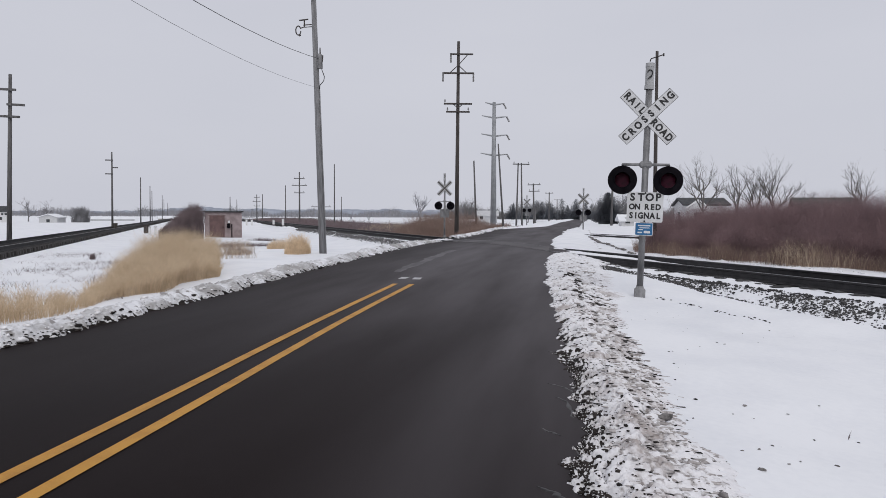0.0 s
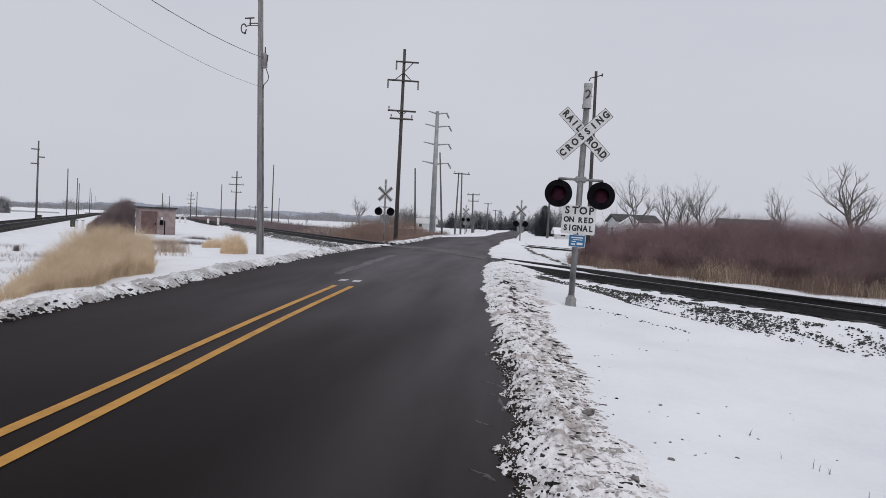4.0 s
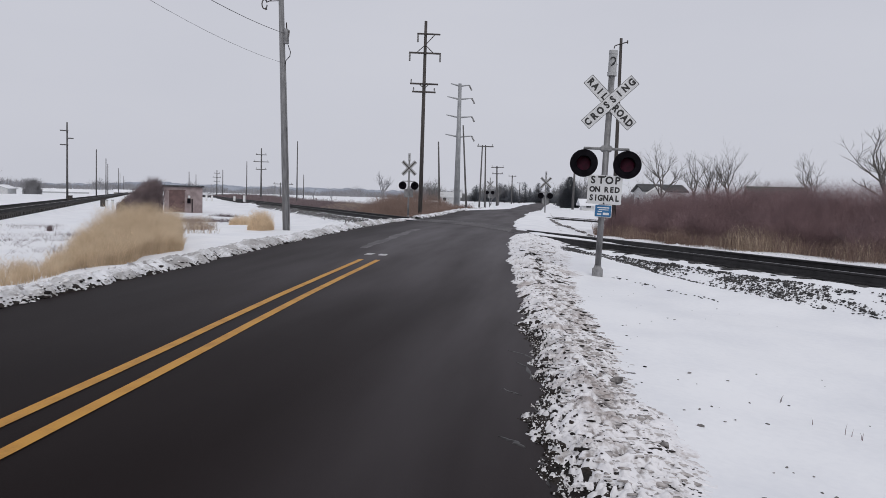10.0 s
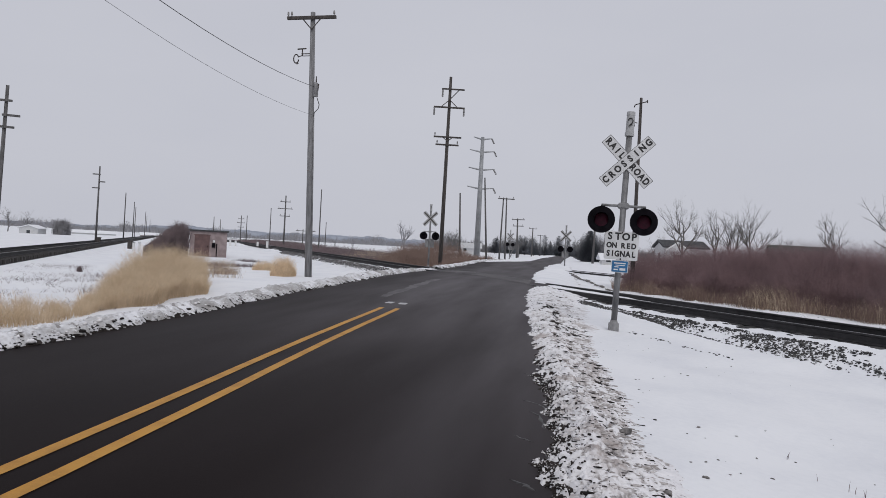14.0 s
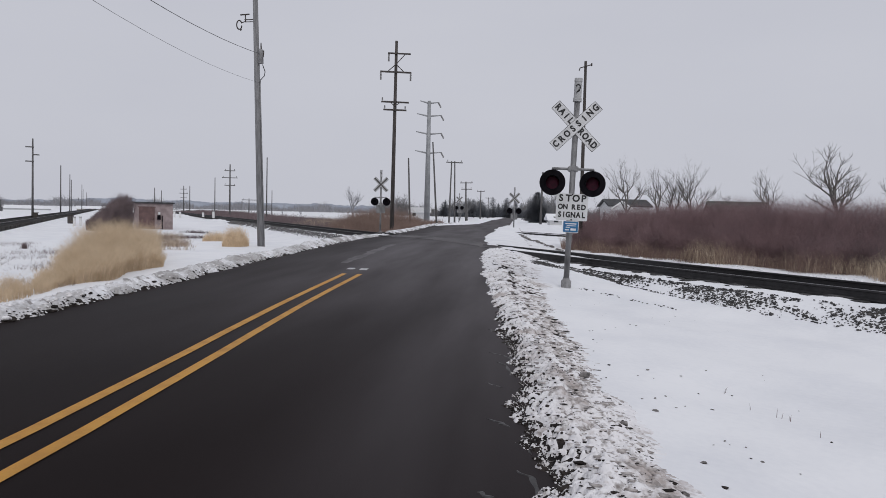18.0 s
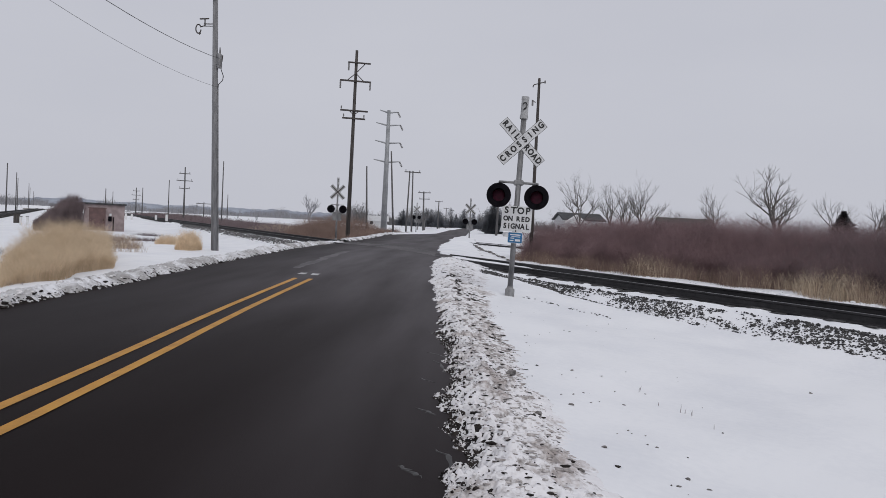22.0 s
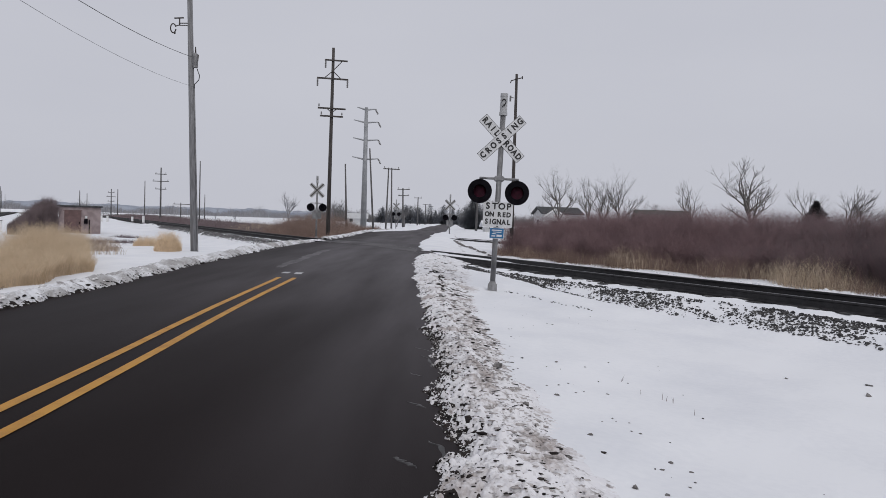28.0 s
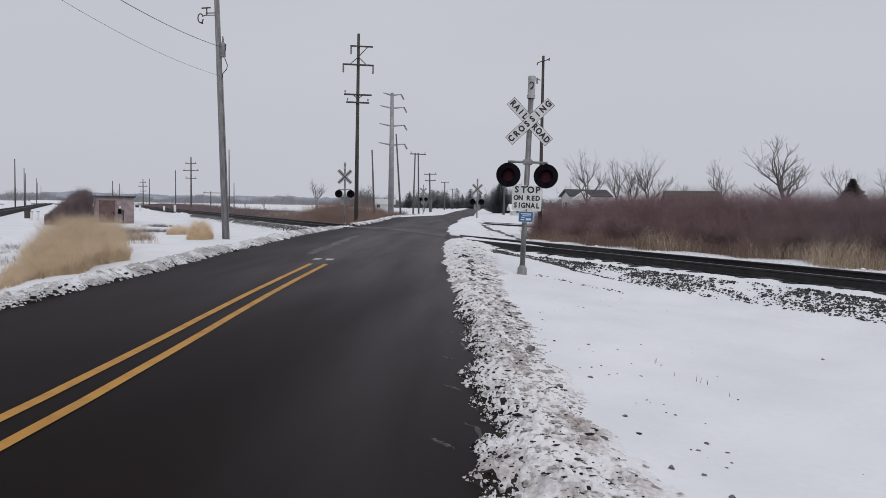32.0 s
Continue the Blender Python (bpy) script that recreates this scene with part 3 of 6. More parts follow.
def railway(o, s0, s1, near0, near1, label, hole, top=TIE_TOP):
    tr = tagged(new("railway_track"), label, "railway track")
    for side in (-GAUGE / 2, GAUGE / 2):
        rail = bar("rail", RAIL_OUT, o + side, s0, s1, top, RAIL, tr)
        bar("rail_head", ((-0.027, 0), (0.027, 0), (0.027, 0.004), (-0.027, 0.004)), o + side, s0, s1, top + 0.1825, RAIL_TOP, rail)["label"] = "polished steel running surface"
    s = near0
    while s < near1:
        if not hole[0] < s < hole[1]:
            t = new("tie", tie_me)
            t.parent = tr
            t.matrix_basis = Matrix.Translation(along(o + random.uniform(-0.03, 0.03), s, top)) @ TURN_M @ pose(0, 0, 0, 0, 0, random.uniform(-1, 1))
        s += 0.56
    v, f = [], []
    for a, b in ((s0, near0), (near1, min(s1, 300))):
        for s in np.arange(a, b, 0.56):
            k = len(v)
            for dz in (-0.15, 0.0):
                v += [along(o + x, s + y, top + dz) for x, y in ((-1.3, -0.11), (1.3, -0.11), (1.3, 0.11), (-1.3, 0.11))]
            f += [(k + 4, k + 5, k + 6, k + 7), (k, k + 1, k + 5, k + 4), (k + 1, k + 2, k + 6, k + 5), (k + 2, k + 3, k + 7, k + 6), (k + 3, k, k + 4, k + 7)]
    far = new("far_ties", mesh_of("far_ties", v, f, TIE))
    far.parent = tr
    tagged(far, kind="stuff")
    return tr


def ballast(o, s0, s1, q0, q1, lift, mat):
    """The bed of broken stone that the ties lie in."""
    qs = np.arange(q0, q1 + 0.01, 0.22)
    ss = np.concatenate((np.arange(s0, -20, 4.0), np.arange(-20, 60, 0.3), np.arange(60, s1, 4.0)))
    gq, gs = np.meshgrid(qs, ss)
    gx, gy = AC[0] * (o + gq) + AL[0] * gs, AC[1] * (o + gq) + AL[1] * gs
    gz = bed_z(gx, gy) + lift + 0.015 * wave(gx, gy, 11.0) + 0.01 * wave(gy, gx, 23.0)
    u = np.abs(gx - centre(gy))
    gz = np.where(u < HALF + 0.35, gz - 0.3, gz)
    gz = np.where((gq == qs[0]) | (gq == qs[-1]), gz - 0.3, gz)
    nx, ny = len(qs), len(ss)
    v = np.stack((gx, gy, gz), -1).reshape(-1, 3)
    i = (np.arange(ny - 1)[:, None] * nx + np.arange(nx - 1)[None]).ravel()
    f = np.concatenate((np.stack((i, i + 1, i + nx + 1), -1), np.stack((i, i + nx + 1, i + nx), -1)))
    return tri_mesh("ballast", v, f, mat)


tagged(new("ballast", ballast(TRACK_A, -160, 600, -0.96, 1.6, 0.03, GRAVEL)), "dark crushed stone bed between snow", "ballast", kind="structure")
tagged(new("ballast", ballast(TRACK_B, -160, 600, -2.42, 1.5, 0.03, GRAVEL)), "dark crushed stone railway bed", "ballast", kind="structure")


def shoulder(o, s0, s1, q0, q1):
    """Snow lying against a railway bed."""
    qs = np.linspace(q0, q1, 16)
    ss = np.concatenate((np.arange(s0, 60, 0.4), np.arange(60, 200, 2.0), np.arange(200, s1, 8.0)))
    gq, gs = np.meshgrid(qs, ss)
    gx, gy = AC[0] * (o + gq) + AL[0] * gs, AC[1] * (o + gq) + AL[1] * gs
    gz = ground_z(gx, gy, False) + 0.012
    for k, dz in ((0, 0.25), (-1, 0.25), (-2, 0.02)):
        gz[:, k] -= dz
    nx, ny = len(qs), len(ss)
    i = (np.arange(ny - 1)[:, None] * nx + np.arange(nx - 1)[None]).ravel()
    f = np.concatenate((np.stack((i, i + 1, i + nx + 1), -1), np.stack((i, i + nx + 1, i + nx), -1)))
    me = tri_mesh("snow_shoulder", np.stack((gx, gy, gz), -1).reshape(-1, 3), f, SNOW)
    me.polygons.foreach_set("use_smooth", [True] * len(me.polygons))
    return tagged(new("snow_shoulder", me), "smooth snow against the railway bed", "snow", kind="structure")


shoulder(TRACK_B, 2, 600, 1.17, 5.6)
shoulder(TRACK_B, 2, 600, -2.1, -5.6)
tagged(new("ballast", ballast(TRACK_C, -60, 600, -1.6, 1.6, 0.02, SNOW)), "railway bed buried in snow", "ballast", kind="structure")
railway(TRACK_A, -160, 600, -14, 90, "rusty rails on dark creosoted ties crossing the road", (road_s(TRACK_A, 3.6), road_s(TRACK_A, -3.6)))
railway(TRACK_B, -160, 600, 6, 90, "rusty rails on dark ties beside a snowy ditch", (-50, -40), 0.0)
railway(TRACK_C, -60, 600, 20, 90, "distant rusty rails crossing the road", (road_s(TRACK_C, 3.6), road_s(TRACK_C, -3.6)), 0.11)

# snow packed between the rails beside the road
def packed_snow(o, top, rows, label):
    v, f, ss = [], [], np.linspace(rows[0][0], rows[-1][0], 70)
    for k, s in enumerate(ss):
        for q in np.linspace(-0.69, 0.69, 9):
            rise = float(np.interp(s, [r[0] for r in rows], [r[1] for r in rows])) + 0.02 * noise.noise((q * 3, s * 1.7, 2)) - 0.05 * max(0.0, abs(q) - 0.5)
            v.append(along(o + q, s, top + rise))
        if k:
            f += [((k - 1) * 9 + j, (k - 1) * 9 + j + 1, k * 9 + j + 1, k * 9 + j) for j in range(8)]
    return tagged(new("packed_snow", mesh_of("packed_snow", v, f, SNOW, True)), label, "snow", kind="structure")


packed_snow(TRACK_A, TIE_TOP, ((11, -0.03), (14, 0.03), (17, 0.11), (road_s(TRACK_A, 2.4), 0.15)), "snow packed between the rails by the road")
packed_snow(TRACK_C, 0.11, ((10, 0.12), (30, 0.15), (road_s(TRACK_C, 3.55), 0.15)), "snow packed between distant rails")

# planks and flangeways of the crossing, flush with the asphalt
salt = tagged(new("crossing_surface"), "pale salted asphalt between the rails of the level crossing", "crossing", kind="structure")


def crossing_panel(name, q0, q1, mat, lift):
    v, f = [], []
    n = 14
    for i in range(n + 1):
        u = -HALF - 0.35 + (2 * HALF - 0.4) * i / n
        for q in (q0, q1):
            # where the road's line at u meets the track's line at q
            k = TRACK_A + q
            y = 25.0
            for _ in range(40):
                y = (k - AC[0] * (u + float(centre(y)))) / AC[1]
            x = u + float(centre(y))
            v.append((x, y, float(road_z(y)) + CROWN * (1 - (min(abs(u), HALF) / HALF) ** 2) + lift))
    for i in range(n):
        f.append((2 * i, 2 * i + 1, 2 * i + 3, 2 * i + 2))
    ob = new(name, mesh_of(name, v, f, mat))
    ob.parent = salt
    return ob


crossing_panel("panel", -GAUGE / 2 + 0.1, GAUGE / 2 - 0.1, SALT, 0.008)
for q in (-GAUGE / 2, GAUGE / 2):
    crossing_panel("rail_strip", q - 0.022, q + 0.022, RAIL_WORN, 0.012)
    crossing_panel("flangeway", q + (0.026 if q < 0 else -0.07), q + (0.07 if q < 0 else -0.026), TIE, 0.009)


# ---- ploughed snow along the road ----
def ripple(x, y, seed):
    """Smooth random values between about -0.7 and 0.7, one to a metre."""
    x, y = np.asarray(x, float), np.asarray(y, float)
    xi, yi = np.floor(x).astype(np.int64), np.floor(y).astype(np.int64)
    fx, fy = x - xi, y - yi
    ux, uy = fx * fx * fx * (fx * (fx * 6 - 15) + 10), fy * fy * fy * (fy * (fy * 6 - 15) + 10)

    def corner(i, j):
        h = ((xi + i) * 374761393 + (yi + j) * 668265263 + seed * 974634777) & 0x7FFFFFFF
        h = ((h ^ (h >> 13)) * 1274126177) & 0x7FFFFFFF
        a = (h ^ (h >> 16)) % 4096 * (6.2831853 / 4096)
        return np.cos(a) * (fx - i) + np.sin(a) * (fy - j)

    low, high = corner(0, 0) * (1 - ux) + corner(1, 0) * ux, corner(0, 1) * (1 - ux) + corner(1, 1) * ux
    return low * (1 - uy) + high * uy


def lattice(name, x, y, z, mat):
    ny, nx = x.shape
    i = (np.arange(ny - 1)[:, None] * nx + np.arange(nx - 1)[None]).ravel()
    f = np.concatenate((np.stack((i, i + 1, i + nx + 1), -1), np.stack((i, i + nx + 1, i + nx), -1)))
    me = tri_mesh(name, np.stack((x, y, z), -1).reshape(-1, 3), f, mat)
    me.polygons.foreach_set("use_smooth", [True] * len(me.polygons))
    return new(name, me)


def bank(side, ys, du, wide, high, seed, edge, cover, clean, label, soil_label, mat, broken=1.0, fine=1.0):
    """A ploughed ridge: a core of wet soil, and broken plates of snow over it. Rows of (y, metres): wide, high, edge (how far the
    asphalt's border shifts); cover: rows of (metres from the border, snow); clean: rows of (y, more snow)."""
    rows = lambda r, at: np.interp(at, [p[0] for p in r], [p[1] for p in r])
    d, y = np.meshgrid(np.arange(-0.08, max(w for _, w in wide) * 1.35, du), ys)
    rag = 0.22 * ripple(0 * y, y * 0.9, seed) + 0.14 * ripple(0 * y + 3, y * 3.1, seed) + 0.09 * ripple(0 * y + 5, y * 9, seed)
    w = rows(wide, y) * (1 + 0.3 * ripple(0 * y + 7, y * 0.8, seed) + 0.16 * ripple(0 * y + 9, y * 2.7, seed) + 0.05 * ripple(0 * y + 11, y * 8, seed))
    x = centre(y) + side * (HALF + rag * np.maximum(0, 1 - d / 0.7) + rows(edge, y) * np.maximum(0, 1 - d / 1.5) + d)
    t = d / w
    rise = np.sin(np.clip((d + 0.08) / 0.42, 0, 1) * 1.57) * np.maximum(0, 1 - np.maximum(0, t - 0.35) / 0.62) ** 1.3 * rows(high, y)
    off = np.abs(x - centre(y))
    base = np.where(off < HALF + 0.05, road_z(y) - 0.012, ground_z(x, y) - 0.006)
    base = np.where(d < 0.35, np.maximum(base, road_z(y) - 0.03), base)
    yy = y + 0.08 * side * (x - centre(y)) + 0.12 * ripple(x * 1.7, y * 1.7, seed + 1)
    xx = x + 0.1 * ripple(x * 2.1, y * 2.1, seed + 2)
    broad = 0.7 + 0.55 * ripple(x * 2.3, y * 2.3, seed + 3) + 0.7 * (0.2 - np.abs(ripple(xx * 3, yy * 6, seed + 4)))
    soil = base + rise * np.maximum(0.1, broad) + np.minimum(1, 4 * rise) * broken * (0.045 * ripple(x * 9, y * 11, seed + 5) + 0.028 * ripple(x * 24 * fine, y * 27 * fine, seed + 6))
    plates = 0.2 * ripple(xx * 3.6, yy * 5.5, seed + 7) + 0.4 * ripple(xx * 8 * fine, yy * 13 * fine, seed + 8) + 0.6 * ripple(xx * 14 * fine, yy * 26 * fine, seed + 9)
    clods = 0.75 * ripple(x * 27 * fine, y * 34 * fine, seed + 10) * np.clip(1.1 - d / 0.7, 0.5, 1)
    snow = broken * (plates + clods) + np.interp(d, [c[0] for c in cover], [c[1] for c in cover]) + rows(clean, y) + 0.25 * ripple(x * 1.1, y * 1.3, seed + 11)
    far = smooth01((y - 5) / 4) * (side > 0) * smooth01((24 - y) / 3)
    snow = snow + far * (0.3 * np.exp(-(d / 0.2) ** 2) - 0.24 * np.exp(-((d - 0.45) / 0.25) ** 2) + 0.95 * ripple(xx * 4.5, yy * 9, seed + 12) - 0.7 * clods - 0.3 * plates + 0.06)
    crust = np.where(snow > 0, 0.003 + 0.016 * smooth01(snow / 0.1) + 0.05 * np.minimum(snow, 0.8), np.maximum(-0.035, snow * 0.3)) * np.clip(rise / 0.04, 0.25, 1)
    end = smooth01((t - 0.86) / 0.12)
    start = d < -0.06
    crust = np.where(start, -0.05, crust)
    soil = np.where(start, road_z(y) - 0.06, soil)
    top = soil + crust - 0.05 * smooth01((t - 0.98) / 0.08)
    tagged(lattice("snow_bank", x, y, top, mat), label, "snow bank", kind="structure")
    tagged(lattice("soil_ridge", x, y, soil - 0.1 * end, DIRT), soil_label, "soil", kind="structure")
    return np.stack((x, y, np.maximum(top, soil)), -1).reshape(-1, 3), d.ravel()


near_rows = np.concatenate((np.arange(-9, -3, 0.08), np.arange(-3, 0.5, 0.03), np.arange(0.5, 6.5, 0.0115), np.arange(6.5, 12, 0.018), np.arange(12, 22.3, 0.03)))
bank_v, bank_e = bank(1, near_rows, 0.0135, ((-4, 1.4), (0, 1.16), (1.7, 0.97), (4, 0.8), (9, 0.8), (14, 1.0), (22, 1.3)), ((-4, 0.16), (10, 0.15), (16, 0.14), (20, 0.1), (22.3, 0.03)), 3,
                              ((-4, 0.1), (0, 0.1), (1.5, -0.01), (2.5, 0.0), (4.6, -0.065), (8, -0.2), (12, -0.43), (15, -0.57), (17, -0.65), (22, -0.6)),
                              ((-0.08, -0.34), (0.03, -0.24), (0.11, -0.08), (0.19, 0.1), (0.3, 0.2), (0.6, 0.16), (0.9, 0.19), (1.15, 0.33), (1.4, 0.8)), ((0, 0.06), (2.5, 0.02), (5, -0.04), (9, -0.09), (14, -0.05), (20, 0.1)),
                              "low ploughed ridge of dirty broken snow", "wet black soil showing through the snow ridge", BANK)
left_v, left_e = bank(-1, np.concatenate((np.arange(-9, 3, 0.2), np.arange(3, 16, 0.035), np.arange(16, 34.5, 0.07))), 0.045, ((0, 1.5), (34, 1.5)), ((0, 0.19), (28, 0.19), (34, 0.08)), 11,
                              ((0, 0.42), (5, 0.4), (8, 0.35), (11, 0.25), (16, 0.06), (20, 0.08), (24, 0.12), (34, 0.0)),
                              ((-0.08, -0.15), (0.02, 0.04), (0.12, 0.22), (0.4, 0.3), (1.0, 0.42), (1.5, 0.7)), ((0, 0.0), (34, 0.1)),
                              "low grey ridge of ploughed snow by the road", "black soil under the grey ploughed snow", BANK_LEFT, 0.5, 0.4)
bank(1, np.arange(27.0, 60.0, 0.15), 0.12, ((27, 1.2), (60, 1.2)), ((27, 0.03), (60, 0.03)), 5, ((27, 0.0),), ((0, 0.3), (1, 0.6)), ((27, 0.0),), "snow ridge along the road past the crossing", "soil under a distant snow ridge", BANK_FAR)
bank(-1, np.arange(36.0, 80.0, 0.15), 0.12, ((36, 1.2), (80, 1.2)), ((36, 0.2), (80, 0.2)), 6, ((36, 0.0),), ((0, 0.1), (0.3, 0.4), (1, 0.6)), ((36, 0.0),), "snow ridge along the road past the crossing", "soil under a distant snow ridge", BANK_FAR)


def snow_cover(side, rows, label, seed):
    """Packed snow lying out over the asphalt's edge; rows of (y, metres from the middle of the road)."""
    ys = np.concatenate((np.arange(rows[0][0], 70, 0.15), np.arange(70, rows[-1][0], 1.5)))
    inner = np.interp(ys, [r[0] for r in rows], [r[1] for r in rows])
    v, n = [], 16
    for y, e in zip(ys, inner):
        e += 0.2 * noise.noise((0, y * 0.8, seed)) + 0.16 * noise.noise((2, y * 2.6, seed))
        start = min(1.0, (y - rows[0][0]) / 3)
        for k in range(n):
            t = k / (n - 1)
            u = e + (HALF + 1.25 - e) * t
            x = float(centre(y)) + side * u
            lie = float(road_z(y)) + CROWN * (1 - min(1.0, abs(u) / HALF) ** 2) + (0.02 + 0.07 * min(1.0, 5 * t)) * start + 0.04 * noise.noise((x * 1.3, y * 0.9, seed))
            if u > HALF + 0.1:
                g = float(smooth01((u - HALF - 0.1) / 1.0))
                lie += (float(ground_z(x, y)) + 0.015 - lie) * g
            v.append((x, y, lie - (0.05 if k in (0, n - 1) or start < 0.05 else 0)))
    i = (np.arange(len(ys) - 1)[:, None] * n + np.arange(n - 1)[None]).ravel()
    f = np.concatenate((np.stack((i, i + 1, i + n + 1), -1), np.stack((i, i + n + 1, i + n), -1)))
    me = tri_mesh("snow_cover", v, f, SNOW)
    me.polygons.foreach_set("use_smooth", [True] * len(me.polygons))
    return tagged(new("snow_cover", me), label, "snow", kind="structure")


snow_cover(1, ((24.4, 2.45), (27, 2.3), (31, 2.2), (37, 2.1), (60, 2.7), (66, 2.9)), "packed snow over the asphalt's edge past the crossing", 13)
snow_cover(-1, ((58, 3.0), (63, 2.2), (68, 0.7), (76, 0.25), (130, -0.2), (200, 0.3), (400, 0.3)), "packed snow over half of the receding road", 14)


def pick(r, v, e, n, far, pull):
    """Places on a bank, thick near the asphalt."""
    p = np.exp(-np.maximum(e, 0) / pull) * (e < far) * (e > -0.04) * np.interp(v[:, 1], (-2, 0.5, 5, 8, 14), (0.1, 1.0, 1.0, 0.3, 0.2))
    return v[r.choice(len(v), n, p=p / p.sum())]


def rubble(n, far, pull, size, spreads, most, flat, mat, label, category, v=bank_v, e=bank_e):
    at = pick(r, v, e, n, far, pull)
    ob = stuff("grit" if category == "grit" else "snow_clods", *lumps(r, at, np.minimum(np.exp(r.normal(size, spreads, n)), most), flat), mat, label, category)
    return ob


r = np.random.default_rng(21)
rubble(3000, 0.3, 0.1, -4.8, 0.4, 0.022, 0.7, DIRT, "black crumbs of soil fringing the asphalt", "grit")
rubble(500, 1.1, 0.5, -5.2, 0.4, 0.014, 0.6, DIRT, "dark wet crumbs strewn over the snow ridge", "grit")
# slivers of dirty ice lying across the ridge
for n, size, mat, label in ((3000, -4.8, SLIVER, "grey-brown slivers of dirty ice on the snow ridge"), (1000, -4.9, DIRT, "dark slivers of frozen soil on the snow ridge")):
    p = np.interp(bank_e, (0.12, 0.28, 0.48, 0.72, 0.88), (0, 0.7, 1.0, 0.7, 0)) * np.interp(bank_v[:, 1], (-2, 0, 6, 12, 20), (0.1, 1.0, 1.0, 0.6, 0.1))
    at = bank_v[r.choice(len(bank_v), n, p=p / p.sum())] - (0, 0, 0.002)
    v, f = lumps(r, at * (0.42, 1, 1), np.minimum(np.exp(r.normal(size, 0.45, n)), 0.024) * np.interp(at[:, 1], (2, 10), (1.0, 1.6)), 0.5)
    v[:, 0] /= 0.42
    stuff("ice_slivers", v, f, mat, label, "ice")
rubble(4500, 0.4, 0.13, -5.2, 0.35, 0.016, 0.6, CLOD, "broken white crumbs of snow on wet soil", "snow clods")
rubble(900, 0.2, 0.04, -4.1, 0.4, 0.05, 0.5, DIRT, "black soil fringing the far edge of the asphalt", "grit", left_v, left_e)
rubble(700, 1.2, 0.5, -3.8, 0.4, 0.06, 0.55, CLOD, "broken crusts of grey snow by the road", "snow clods", left_v, left_e)

# loose stones beside the crossing track, half sunk in snow
n = 26000
s = r.uniform(-14, 20.5, n)
q = -1.7 - 0.75 * r.random(n) ** 1.5 * np.interp(s, (-14, 6, 20), (0.75, 0.85, 0.7))
keep = wave(s, q * 2.0, 1.7) + 0.7 * wave(q * 3, s, 4.1) + r.normal(0, 0.45, n) > -0.3
s, q = s[keep], q[keep]
x, y = AC[0] * (TRACK_A + q) + AL[0] * s, AC[1] * (TRACK_A + q) + AL[1] * s
ok = x - centre(y) > HALF + 0.5
x, y = x[ok], y[ok]
at = np.stack((x, y, ground_z(x, y) + 0.004), -1)
stuff("ballast_stones", *lumps(r, at, np.exp(r.normal(-4.15, 0.38, len(at))), 0.7), STONE, "dark crushed stones scattered on the snow", "stones")
n = 300
s = r.uniform(-12, 19, n)
s = np.floor(s / 0.56) * 0.56 + 0.28 + r.normal(0, 0.05, n)
q = -1.2 + r.uniform(-0.2, 0.16, n)
x, y = AC[0] * (TRACK_A + q) + AL[0] * s, AC[1] * (TRACK_A + q) + AL[1] * s
v, f = lumps(r, np.stack((q, s, ground_z(x, y) + 0.006), -1) * (1, 0.45, 1), np.exp(r.normal(-2.9, 0.3, n)), 0.25)
v = np.stack((AC[0] * (TRACK_A + v[:, 0]) + AL[0] * v[:, 1] / 0.45, AC[1] * (TRACK_A + v[:, 0]) + AL[1] * v[:, 1] / 0.45, v[:, 2]), -1)
stuff("ballast_stones", v, f, STONE, "dark stone showing between snow-capped tie ends", "stones")
for o, s0, s1, qa, n in ((TRACK_A, 32, 75, -1.85, 7000),):
    s = r.uniform(s0, s1, n)
    q = qa + r.normal(0, 0.16, n)
    x, y = AC[0] * (o + q) + AL[0] * s, AC[1] * (o + q) + AL[1] * s
    at = np.stack((x, y, ground_z(x, y) + 0.01), -1)[np.abs(x - centre(y)) > HALF + 0.6]
    stuff("ballast_stones", *lumps(r, at, np.exp(r.normal(-3.7, 0.35, len(at))), 0.6), STONE_GREY, "grey crushed stones along the track's edge", "stones")

# thin ice left along the asphalt's edge
def ice_film(points, width, seed):
    """A ragged ribbon or patch of frozen slush on the asphalt, along points."""
    n, v, f = 26, [], []
    for i in range(n + 1):
        t = i / n
        k = min(len(points) - 2, int(t * (len(points) - 1)))
        g = t * (len(points) - 1) - k
        px, py = (points[k][c] + (points[k + 1][c] - points[k][c]) * g for c in (0, 1))
        px, py = px + 0.03 * noise.noise((t * 5, seed, 1)), py + 0.03 * noise.noise((t * 5, seed, 7))
        w = 0.7 * width * max(0.0, math.sin(3.1416 * t)) ** 0.6 * (1 + 0.9 * noise.noise((t * 7, seed, 3)))
        for a in (-1, -0.5, 0.5, 1):
            x, y = px + a * w, py + a * w * (0.3 + 0.8 * noise.noise((t * 3, seed, a)))
            v.append((x, y, float(road_z(y)) + CROWN * (1 - min(1.0, abs(x - float(centre(y))) / HALF) ** 2) + (0.004 if abs(a) < 1 else -0.002)))
        if i:
            f += [((i - 1) * 4 + j, (i - 1) * 4 + j + 1, i * 4 + j + 1, i * 4 + j) for j in range(3)]
    ob = new("ice_film", mesh_of("ice_film", v, f, PUDDLE, True))
    ob.parent = road


